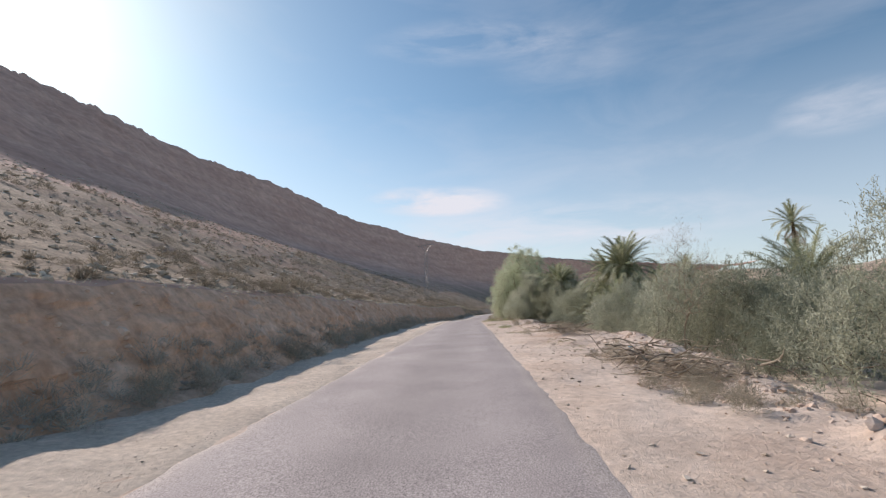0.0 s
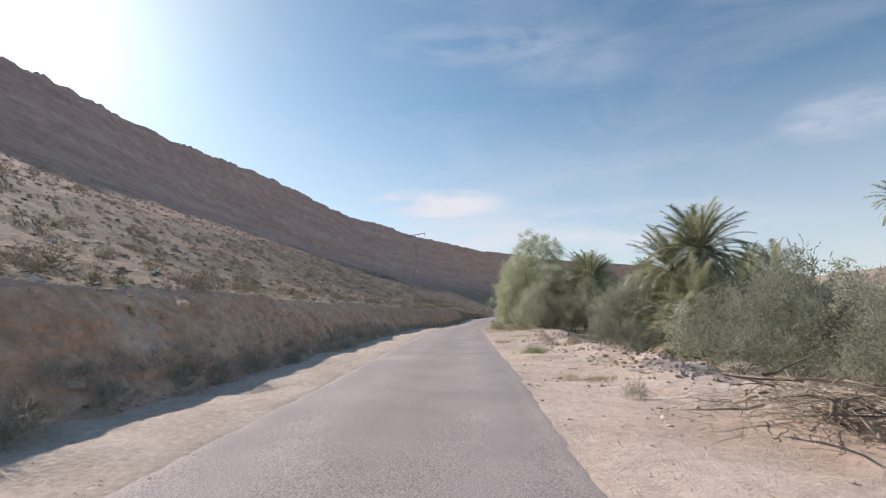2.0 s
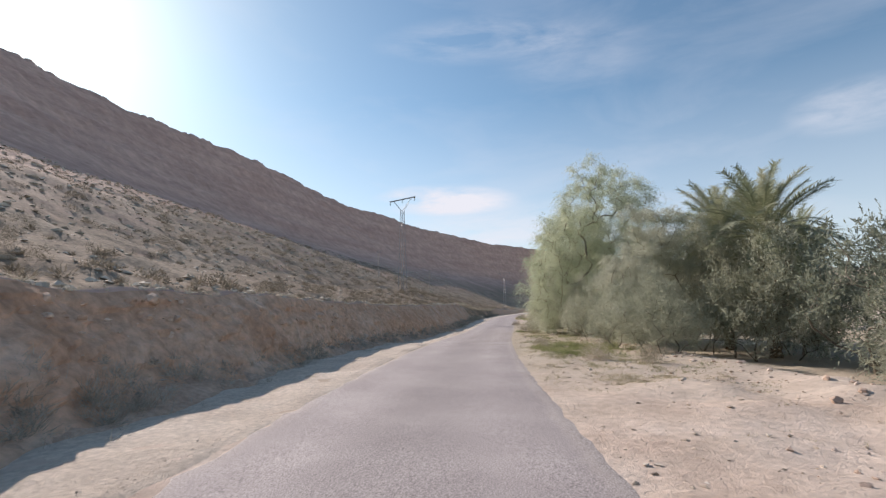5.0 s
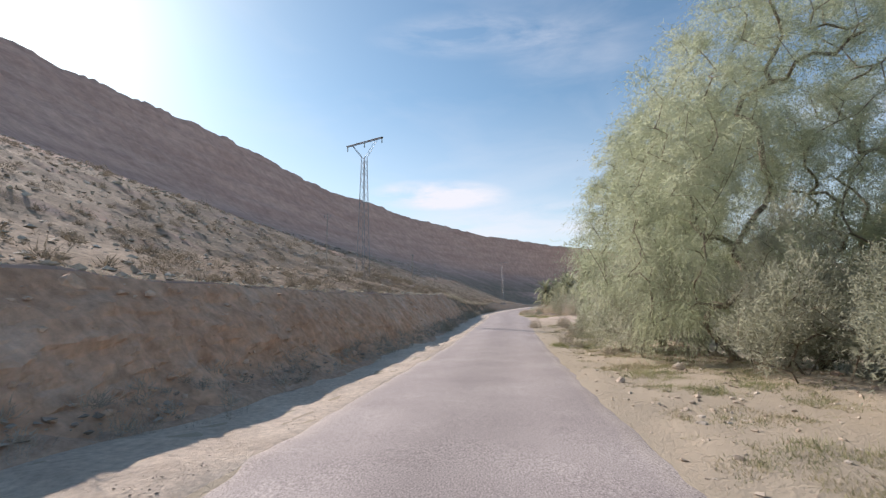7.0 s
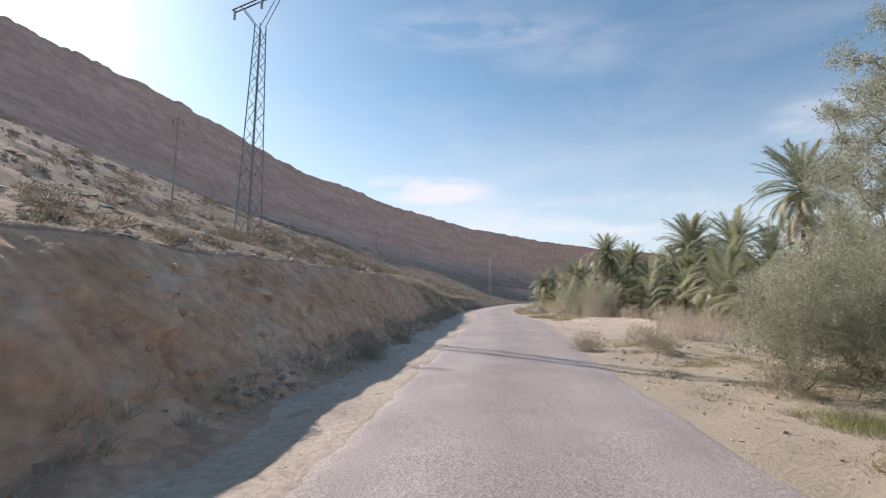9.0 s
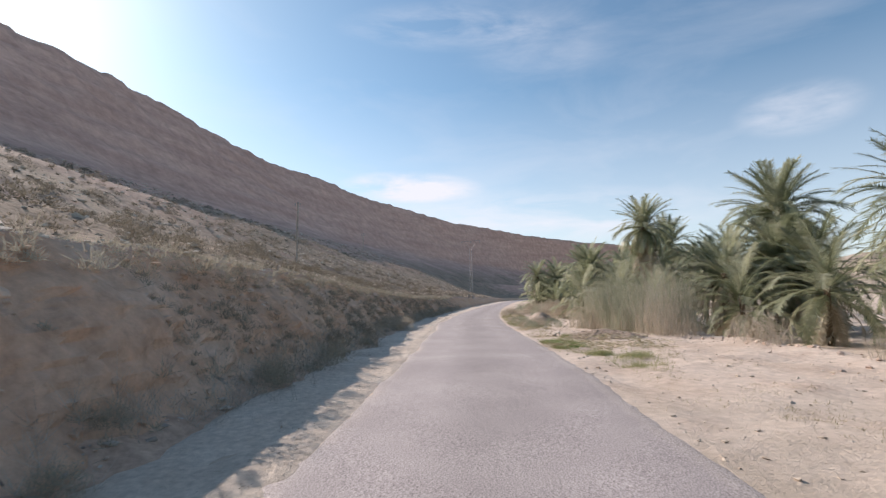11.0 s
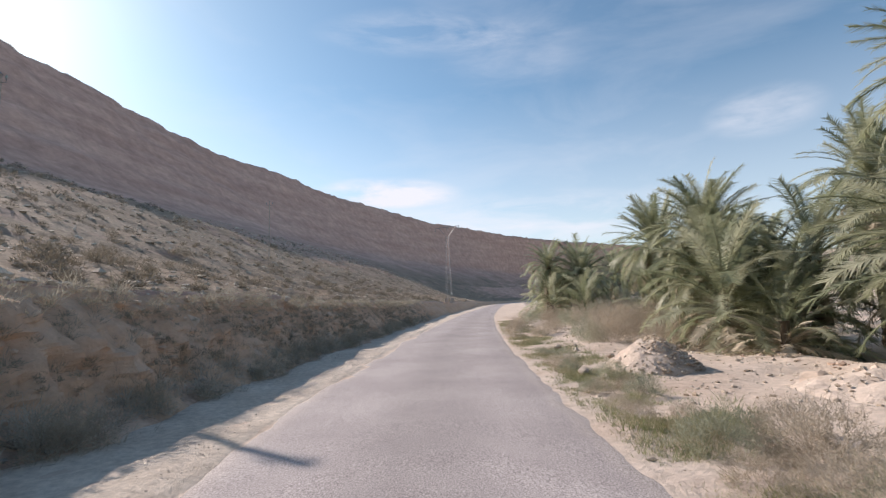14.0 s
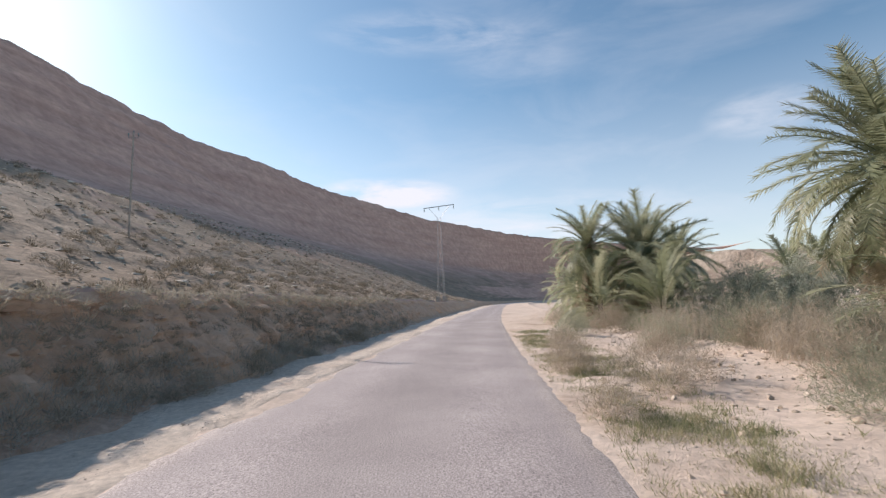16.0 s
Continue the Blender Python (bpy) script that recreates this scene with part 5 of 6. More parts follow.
for i, (x, y, s) in enumerate([(8.95, 88.6, 0.85), (10.6, 88.3, 1.0), (11.2, 90.4, 1.0), (8.9, 80.0, 0.8), (18.2, 143.2, 1.1), (17.3, 137.6, 0.9), (19.0, 139.5, 1.3), (20.6, 141.8, 1.5), (20.2, 136.4, 1.3),
                               (18.6, 134.4, 1.4), (22.0, 140.0, 1.7), (19.8, 146.5, 1.5), (21.5, 147.0, 1.8), (17.8, 131.6, 1.2), (19.0, 129.4, 1.4), (4.9, 13.6, 0.8), (5.4, 9.4, 0.8), (4.6, 8.6, 0.6), (5.9, 38.8, 0.7),
                               (6.4, 35.6, 0.6), (6.6, 55.2, 0.9), (7.6, 53.6, 0.8), (15.8, 135.2, 0.9), (21.8, 150.5, 1.4), (22.6, 156.0, 1.6), (24.6, 160.0, 1.6)]):
    dry_bush(x, y, s, i, turn=i * 67)
r_d = np.random.default_rng(55)
for i in range(30):
    y = r_d.uniform(133, 160)
    x = float(right_edge(y)) + r_d.uniform(4.5, 12.0)
    dry_bush(x, y, r_d.uniform(1.2, 2.6), i, "pale dry brushwood between road and palms", turn=i * 41, group="dry brush below the palms")
for i, (y, s) in enumerate([(8.5, 0.7), (15.0, 0.6), (21.5, 0.75), (29.5, 0.6), (36.0, 0.7), (86.5, 0.8), (90.0, 0.7), (104.0, 0.8), (121.0, 0.9), (108.5, 0.7), (127.0, 0.8), (133.5, 0.9), (138.0, 0.8)]):
    dry_bush(float(left_edge(y)) - float(bank_foot(y)) + 0.1, y, s, i, "straw-coloured bush at the foot of the bank", turn=i * 50, group="bushes along the bank foot")

for i, (x, y, s) in enumerate(((14.5, 119.4, 1.1), (15.2, 118.6, 1.0), (13.8, 118.4, 0.9), (13.9, 119.9, 0.9), (14.9, 120.2, 0.8), (13.6, 117.2, 0.8))):
    dry_bush(x, y, s, i, "soft grey-green bush spreading on the verge", turn=i * 71, group="small bushes by the road", kinds=FUZZ)
r_d = np.random.default_rng(58)
for i in range(22):
    y = r_d.uniform(117.5, 130)
    dry_bush(float(right_edge(y)) + r_d.uniform(0.6, 1.5), y, r_d.uniform(0.3, 0.7), i, "small soft grey-green bush in the grass by the road", turn=i * 53, group="small bushes by the road", kinds=FUZZ)
for x, y, s in ((3.6, 7.0, 0.6), (3.85, 6.1, 0.55), (3.7, 8.5, 0.5), (4.6, 7.4, 0.65), (5.6, 6.6, 0.5), (4.5, 8.0, 0.5), (5.0, 6.8, 0.5), (3.9, 7.2, 0.4), (5.6, 8.8, 0.5), (4.2, 13.2, 0.4), (4.3, 24.3, 0.55), (5.7, 36.6, 0.7), (6.4, 35.0, 0.5), (6.2, 61.9, 0.7), (7.9, 77.5, 0.75), (8.3, 77.0, 0.55), (8.7, 88.6, 0.7), (10.4, 87.6, 0.8), (6.1, 60.4, 0.45), (9.9, 83.0, 0.8), (9.6, 81.6, 0.5), (8.2, 73.4, 0.5)):
    dry_bush(x, y, s, 1, "round olive-grey bush on the verge", turn=y * 50, group="round bushes on the verge")
for x, y, s in ((16.7, 138.6, 1.1), (17.3, 140.6, 1.0), (18.2, 137.0, 1.0), (18.4, 131.4, 2.0), (19.8, 134.0, 2.4), (17.4, 136.6, 1.0), (20.6, 132.4, 2.2)):
    dry_bush(x, y, s, 0, "large soft bush of fine grey-brown twigs", turn=y * 50, group="dry brush below the palms")
for x, y, s in ((7.05, 116.6, 1.2), (7.1, 121.4, 0.9), (6.8, 117.4, 0.5)):
    dry_bush(x, y, s, 2, "straw-coloured bush on the shaded verge", turn=x * 90, group="bushes along the bank foot")

r_f = np.random.default_rng(59)
for i, y in enumerate((*np.arange(96, 152, 1.5), *np.arange(5, 44, 2.6))):
    y = float(y) + r_f.uniform(-0.7, 0.7)
    u = float(bank_foot(y)) + r_f.uniform(-0.1, 0.35)
    dry_bush(float(left_edge(y)) - u, y, r_f.uniform(0.4, 0.85), 1 + 2 * (i % 2), "grey-brown weed bush at the shaded foot of the bank", z=float(road_h(y)) + 0.8 * max(0.0, u - float(bank_foot(y))), turn=i * 37, group="bushes along the bank foot")

# scrub on the slope
HILL_SCRUB = [bush_mesh("hill_bush", 60 + i, 1500, 0.5, 0.44, M_HILLSCRUB, 0.012, short=0.20, dome=True) for i in range(3)]
FAR_SCRUB = [bush_mesh("hill_bush", 60 + i, 260, 0.5, 0.46, M_HILLSCRUB, 0.042, short=0.42, dome=True) for i in range(3)]
r_h = np.random.default_rng(5)
far_bushes = []
for i in range(640):
    s = r_h.uniform(2, 175)
    q = 0.012 + 0.42 * r_h.uniform() ** 1.9
    x, y, z = (float(c) for c in hill_point(s, q))
    size = 0.55 + 1.0 * r_h.uniform() ** 1.6
    m = pose(x, y, z - 0.08, 0, 0, r_h.uniform(0, 360)) @ Matrix.Diagonal((size, size, size * 0.9, 1))
    if q < 0.17 and i < 400:
        thing("hill_bush", m, "low grey-green bush on the stony slope", "bush", "bushes on the hillside", HILL_SCRUB[i % 3][0])
    else:
        me = FAR_SCRUB[i % 3][0]
        v = np.empty(len(me.vertices) * 3, np.float32)
        me.vertices.foreach_get("co", v)
        mm = np.array(m)
        far_bushes.append((v.reshape(-1, 3) @ mm[:3, :3].T + mm[:3, 3], np.arange(len(me.vertices)).reshape(-1, 3)))
tagged(new("hill_scrub", np_mesh("hill_scrub", *join(far_bushes), M_HILLSCRUB)), "low grey-green scrub higher on the stony slope", "scrub", kind="stuff")


# larger soft bushes near the lip of the cut: distance along, share of the slope, size
for i, (s, q, size) in enumerate(((115.0, 0.020, 1.3), (118.2, 0.066, 2.2), (111.0, 0.035, 1.6), (141.8, 0.17, 1.4), (15.3, 0.004, 1.3), (16.5, 0.003, 1.2), (27.9, 0.005, 1.3), (32.3, 0.025, 1.3), (51.5, 0.061, 1.6), (17.1, 0.002, 1.0),
                                  (14.3, 0.005, 1.0), (23.5, 0.091, 1.3), (18.7, 0.030, 1.1), (71.4, 0.030, 1.3), (73.8, 0.071, 1.5), (79.5, 0.006, 1.2), (95.5, 0.015, 1.0), (138.1, 0.081, 1.5), (60.0, 0.02, 1.2), (40.0, 0.03, 1.2), (88.0, 0.04, 1.3), (104.0, 0.03, 1.2), (126.0, 0.03, 1.2), (131.0, 0.06, 1.5))):
    x, y, z = (float(c) for c in hill_point(s, q))
    thing("hill_bush", pose(x, y, z - 0.12, 0, 0, i * 61) @ Matrix.Diagonal((size, size, size * 0.95, 1)), "rounded brown-grey bush at the lip of the cut", "bush", "bushes on the hillside", HILL_SCRUB[i % 3][0])


# small tufts and cushions all over the lower slope
def slope_tufts(n, per, sizes, wide, mat, label, r, power=1.3, reach=0.5):
    s_t = r.uniform(-4, 230, n)
    q_t = 0.004 + reach * r.uniform(size=n) ** power
    x_t, y_t, z_t = hill_point(s_t, q_t)
    at = np.repeat(np.stack([x_t, y_t, z_t], 1), per, 0)
    big = np.repeat(r.uniform(*sizes, n), per)
    way = r.normal(0, 1, (n * per, 3))
    way[:, 2] = np.abs(way[:, 2]) + 0.25
    way /= np.linalg.norm(way, axis=1)[:, None]
    v, f = needles(at + way * (big * r.uniform(0.1, 0.75, n * per))[:, None] * np.array([[1, 1, 0.8]]), way + r.normal(0, 0.5, (n * per, 3)), big * r.uniform(0.3, 0.6, n * per), wide, r)
    tagged(new("hill_tufts", np_mesh("hill_tufts", v, f, mat)), label, "tufts", kind="stuff")


r_h = np.random.default_rng(6)
slope_tufts(1700, 34, (0.08, 0.24), 0.016, M_HILLSCRUB, "small dry tufts scattered over the slope", r_h, 1.5)
slope_tufts(1900, 84, (0.18, 0.46), 0.022, M_HILLSCRUB, "small grey-green cushion shrubs dotting the slope", r_h, 1.6, 0.45)


# tufts hanging over the lip of the cut
n_t, per = 600, 26
s_t = r_h.uniform(-4, 165, n_t)
x_t, y_t, z_t = hill_point(s_t, r_h.uniform(0.0, 0.006, n_t))
at = np.repeat(np.stack([x_t, y_t, z_t], 1), per, 0) + r_h.normal(0, 0.09, (n_t * per, 3)) * np.array([[1, 1, 0.3]])
way = r_h.normal(0, 0.7, (n_t * per, 3)) + np.array([[0.3, 0, 0.5]])
v, f = needles(at, way, np.repeat(r_h.uniform(0.06, 0.22, n_t), per) * r_h.uniform(0.5, 1.1, n_t * per), 0.010, r_h)
tagged(new("lip_tufts", np_mesh("lip_tufts", v, f, M_SCRUB)), "dry brown tufts along the upper lip of the cut", "tufts", kind="stuff")


# ---- cane thicket, grass ----
def reeds(name, spots, n, height, mat, label, seed, leaves=9, lean=0.16):
    """Uneven stand of canes: groups of stalks that lean together, leafy towards their tips."""
    r = np.random.default_rng(seed)
    i = r.integers(0, len(spots), n)
    c = np.array(spots)[i]
    a, rad = r.uniform(0, 6.28, n), np.sqrt(r.uniform(0, 1, n))
    x, y = c[:, 0] + np.cos(a) * rad * c[:, 2] * 1.1, c[:, 1] + np.sin(a) * rad * c[:, 2] * 1.1
    x, y = x + 0.5 * vnoise(x * 1.3, y * 1.3, seed), y + 0.5 * vnoise(x * 1.3, y * 1.3, seed + 1)
    b = np.stack([x, y, ground_h(x, y) - 0.05], 1)
    d = np.stack([r.normal(0, lean * 0.7, n) + lean * 1.6 * vnoise(x * 0.8, y * 0.8, seed + 2), r.normal(0, lean * 0.7, n) + lean * 1.6 * vnoise(x * 0.8, y * 0.8, seed + 3), np.ones(n)], 1)
    tall = 0.74 + 0.34 * vnoise(x * 0.7, y * 0.7, seed + 4) + 0.16 * vnoise(x * 2.1, y * 2.1, seed + 5)
    ln = height * tall * r.uniform(0.45, 1.12, n) * (1 - 0.25 * rad ** 2)
    pieces = [needles(b, d, ln, 0.010, r)]
    m = n * leaves
    j = r.integers(0, n, m)
    k = 1 - r.uniform(0.0, 0.85, m) ** 1.6
    lb = b[j] + d[j] / np.linalg.norm(d[j], axis=1)[:, None] * (ln[j] * k)[:, None]
    lw = d[j] * 0.7 + r.normal(0, 0.6, (m, 3))
    pieces.append(needles(lb, lw, r.uniform(0.06, 0.26, m), 0.008, r))
    v, f = join(pieces)
    return tagged(new(name, np_mesh(name, v, f, mat)), label, name.replace("_", " "), kind="stuff")


reeds("cane_thicket", [(17.7, 116.0, 1.2), (17.6, 113.8, 1.3), (18.9, 115.4, 1.4), (18.6, 113.0, 1.2), (17.0, 117.0, 0.9)], 3200, 4.3, M_REED, "thicket of tall grey-green cane with dry stalks", 71, leaves=14, lean=0.24)
reeds("cane_thicket", [(17.3, 115.6, 1.1), (17.4, 113.4, 1.2), (18.4, 112.2, 1.1), (16.9, 116.6, 0.8), (17.2, 111.4, 0.7)], 1200, 3.9, M_TWIG, "bare grey-brown stalks standing among the cane", 75, leaves=3, lean=0.24)
reeds("cane_thicket", [(16.4, 117.0, 0.8), (17.0, 114.0, 0.9), (17.6, 110.8, 0.9), (18.2, 107.5, 0.8)], 800, 1.3, M_TWIG, "dry brown stalks in front of the cane", 72)
reeds("cane_thicket", [(24.0, 143.5, 2.6), (26.5, 140.5, 2.4), (22.5, 138.5, 1.6)], 3600, 1.9, M_TWIG, "tall dry brown weeds below the palms", 73)
reeds("cane_thicket", [(16.4, 95.0, 2.0), (18.0, 99.5, 2.0), (19.5, 103.0, 1.5), (13.8, 92.4, 1.2)], 1500, 1.5, M_TWIG, "dry reddish-brown weeds beside the cane", 74)


M_HERB = surface("green_herbs", [(0.14, 0.23, 0.07), (0.22, 0.32, 0.11), (0.33, 0.41, 0.19)], 0.6, rough=0.6, bump=0, fine=5, fine_amount=0.2, island=0.25, leaf=0.3, gloss=0.2)


def grass(spots, n, height, mat, label, seed, foot=0.0, bare=0.1, blade=0.006):
    """Uneven grass round the given spots (x, y, spread): tufts of blades that thin out and leave bare earth between."""
    r = np.random.default_rng(seed)
    per = 7
    c = np.array(spots)[r.integers(0, len(spots), n // per)]
    x = c[:, 0] + r.normal(0, 0.62, len(c)) * c[:, 2]
    y = c[:, 1] + r.normal(0, 0.95, len(c)) * c[:, 2]
    x, y = x + 0.35 * c[:, 2] * vnoise(x * 1.7, y * 1.1, seed), y + 0.6 * c[:, 2] * vnoise(x * 1.3, y * 1.3, seed + 1)
    cover = fbm(x * 1.6, y * 1.6, 81, 3)
    keep = (cover > r.normal(bare, 0.25, len(c))) & ((x > right_edge(y) + 0.12) | (x < left_edge(y) - 0.3))
    x, y, cover = (np.repeat(q[keep], per) for q in (x, y, cover))
    n = len(x)
    x, y = x + r.normal(0, 0.035, n), y + r.normal(0, 0.035, n)
    b = np.stack([x, y, ground_h(x, y) - 0.02 + foot * np.clip(left_edge(y) - bank_foot(y) - x, 0, 1)], 1)
    d = np.stack([r.normal(0, 0.55, n), r.normal(0, 0.55, n), np.ones(n)], 1)
    v, f = needles(b, d, height * r.uniform(0.35, 1.25, n) * np.clip(0.55 + 0.6 * cover, 0.25, 1.2), blade, r)
    return tagged(new("grass", np_mesh("grass", v, f, mat)), label, "grass", kind="stuff")


grass([(4.4, 32.9, 0.45), (6.8, 58.6, 1.0), (7.6, 60.2, 0.9), (6.2, 57.0, 0.6), (12.4, 109.4, 0.45), (12.7, 108.2, 0.35), (13.2, 110.6, 0.35), (14.1, 121.4, 0.5), (9.9, 81.3, 0.4), (7.6, 63.0, 0.6), (12.4, 103.5, 0.35), (13.0, 105.0, 0.4), (17.0, 138.0, 0.35)],
      26000, 0.22, M_GRASS, "patch of fresh green grass on the verge", 82)
grass([(5.8, 54.4, 1.0), (5.4, 51.5, 0.8), (7.0, 66.0, 0.8), (7.6, 70.5, 0.8), (8.4, 77.5, 0.9), (9.2, 80.5, 1.0), (10.0, 83.5, 0.9), (10.6, 86.0, 0.8), (14.0, 120.5, 0.8), (14.4, 123.0, 0.8), (14.9, 125.5, 0.8), (14.6, 117.6, 0.7), (15.2, 128.0, 0.6), (16.0, 133.0, 0.6), (16.6, 136.5, 0.6), (17.6, 140.5, 0.7), (18.6, 146.0, 0.8), (12.6, 111.5, 0.6), (4.2, 26.5, 0.5), (3.9, 38.5, 0.6), (5.5, 42.5, 0.6), (6.2, 62.0, 0.5)],
      40000, 0.16, M_DRYGRASS, "thin dry yellow grass on the verge", 83, bare=-0.5)


grass([(12.1, 109.7, 0.2), (12.15, 109.2, 0.26), (12.3, 108.6, 0.33), (12.4, 108.0, 0.35), (12.4, 107.2, 0.35)], 8000, 0.16, M_HERB, "bright green low herbs by the road edge", 94)
grass([(11.9, 108.8, 0.35), (12.0, 108.0, 0.35), (11.9, 107.2, 0.25), (12.1, 105.8, 0.4), (12.5, 105.4, 0.45), (12.9, 105.1, 0.35), (14.3, 121.2, 0.5), (14.6, 122.0, 0.4), (14.2, 123.6, 0.5), (14.4, 124.4, 0.45), (14.1, 122.8, 0.4)],
      24000, 0.17, M_GRASS, "lush green weeds along the road edge", 85)
grass([(6.4, 58.8, 0.5), (6.6, 59.4, 0.5), (6.9, 58.4, 0.5), (7.3, 59.4, 0.6), (6.0, 60.0, 0.4), (7.4, 68.0, 0.45), (7.7, 67.5, 0.45), (8.2, 67.4, 0.5), (7.9, 77.0, 0.5), (8.5, 76.6, 0.6), (8.2, 78.2, 0.5), (9.6, 81.4, 0.5)],
      26000, 0.22, M_GRASS, "green grass and herbs near the tamarisks", 90, bare=-0.2)
grass([(float(right_edge(y)) + 0.5 + 0.7 * ((y * 0.61) % 1.0), y, 0.6) for y in np.arange(114, 150, 1.1)], 30000, 0.22, M_DRYGRASS, "grey-yellow dry grass strip along the road", 86, bare=-0.25)


# stubble and low herbs on the verge by the tamarisks, and along the road farther on
def verge(y0, y1, near, far, step):
    return [(float(right_edge(y)) + near + (far - near) * ((y * 0.618) % 1.0), y, 0.5) for y in np.arange(y0, y1, step)]


grass(verge(50, 92, 0.7, 4.8, 0.23), 190000, 0.075, M_DRYGRASS, "yellow-grey stubble on the verge below the tamarisks", 301, bare=-0.6, blade=0.009)
grass(verge(53, 90, 0.9, 4.4, 0.35), 90000, 0.10, M_OLIVE, "low olive-green herbs among the stubble", 302, bare=-0.1, blade=0.010)
grass(verge(56.5, 62, 1.5, 3.8, 0.12), 26000, 0.24, M_GRASS, "band of fresh green grass below the tamarisks", 303, bare=-0.1, blade=0.009)
grass(verge(117.5, 150, 0.45, 1.9, 0.25), 80000, 0.15, M_OLIVE, "grey-green herbs along the road", 304, bare=-0.3, blade=0.01)
grass(verge(98, 113, 1.0, 3.0, 0.3), 14000, 0.10, M_DRYGRASS, "sparse dry stubble on the sandy verge", 305, bare=0.05)
grass(verge(12, 48, 1.6, 5.0, 0.6), 7000, 0.10, M_DRYGRASS, "sparse dry stubble on the sand", 306, bare=0.2)


def straw_litter(spots, n, seed):
    """Broken canes and palm straw lying flat."""
    r = np.random.default_rng(seed)
    c = np.array(spots)[r.integers(0, len(spots), n)]
    x, y = c[:, 0] + r.normal(0, 0.5, n) * c[:, 2], c[:, 1] + r.normal(0, 0.5, n) * c[:, 2]
    a = r.uniform(0, 6.28, n)
    b = np.stack([x, y, ground_h(x, y) + r.uniform(0.03, 0.10, n) + np.array(c[:, 3])], 1)
    d = np.stack([np.cos(a), np.sin(a), r.normal(0.03, 0.16, n)], 1)
    v, f = blades(b, d, r.uniform(0.08, 0.5, n) ** 1.5, r.uniform(0.007, 0.022, n), r, 0.05)
    return tagged(new("straw_litter", np_mesh("straw_litter", v, f, M_DRYGRASS)), "broken dry canes and straw strewn on the earth", "straw", kind="stuff")


grass([(3.95, 32.7, 0.3), (4.3, 32.9, 0.35), (4.6, 32.7, 0.4), (4.9, 33.0, 0.35)], 1300, 0.36, M_HERB, "tall tuft of green grass on the sand", 91)
grass([(4.4, 33.8, 0.4), (4.9, 33.8, 0.4), (5.3, 33.4, 0.35), (4.7, 33.3, 0.5)], 1500, 0.34, M_GREYSCRUB, "loose grey-green brush growing through the grass", 92)
grass([(4.3, 33.0, 0.45), (4.8, 33.1, 0.5)], 800, 0.38, M_DRYGRASS, "pale dry blades standing among green grass", 93)


straw_litter([(12.6, 107.4, 0.9, 0.0), (13.3, 107.0, 0.9, 0.0), (13.4, 108.4, 1.0, 0.02), (14.4, 107.4, 1.0, 0.0), (14.0, 109.4, 0.9, 0.08), (15.2, 108.4, 0.9, 0.0), (11.9, 107.4, 0.4, 0.0), (15.4, 110.2, 0.9, 0.02)], 1500, 87)
straw_litter([(20.6, 128.6, 1.2, 0.0), (20.2, 131.0, 1.2, 0.0), (19.6, 126.6, 1.0, 0.0), (17.0, 113.5, 1.2, 0.0), (16.6, 116.6, 1.0, 0.0)], 900, 88)
straw_litter([(5.2, 9.6, 1.0, 0.0), (5.6, 13.0, 1.2, 0.0), (4.6, 15.2, 1.0, 0.0), (4.4, 18.0, 0.8, 0.0), (5.6, 29.0, 1.2, 0.0), (6.2, 36.0, 1.2, 0.0)], 420, 89)


# weeds along the shaded foot of the cut
spots = [(float(left_edge(y)) - float(bank_foot(y)) - 0.05 - 0.35 * ((y * 0.37) % 1.0), y, 0.38) for y in np.arange(1, 158, 0.8)]
grass(spots, 56000, 0.42, M_GREYSCRUB, "grey dry weeds along the foot of the bank", 84, 0.8, bare=-0.1)


# ---- stones ----
def stone_shape(seed, cuts=1):
    bm = bmesh.new()
    bmesh.ops.create_icosphere(bm, subdivisions=cuts, radius=1.0)
    r = np.random.default_rng(seed)
    v = np.array([q.co for q in bm.verts])
    for _ in range(5):
        d = r.normal(size=3)
        d /= np.linalg.norm(d)
        k = v @ d
        v = v - np.outer(np.maximum(k - r.uniform(0.35, 0.7), 0), d)
    v = v * r.uniform(0.88, 1.12, (len(v), 1)) * np.array([[1.0, r.uniform(0.6, 0.95), r.uniform(0.45, 0.8)]])
    f = np.array([[q.index for q in p.verts] for p in bm.faces])
    bm.free()
    return v, f


def chip_shape(seed):
    """A small angular stone of eight faces."""
    r = np.random.default_rng(seed)
    v = np.array([(1, 0, 0), (-1, 0, 0), (0, 1, 0), (0, -1, 0), (0, 0, 1), (0, 0, -1)], float) * r.uniform(0.6, 1.1, (6, 1)) + r.normal(0, 0.22, (6, 3))
    v[:, 2] *= 0.5
    return v, np.array([(0, 2, 4), (2, 1, 4), (1, 3, 4), (3, 0, 4), (2, 0, 5), (1, 2, 5), (3, 1, 5), (0, 3, 5)])


SHAPES = [stone_shape(90 + i) for i in range(7)]
CHIPS = [chip_shape(190 + i) for i in range(9)]


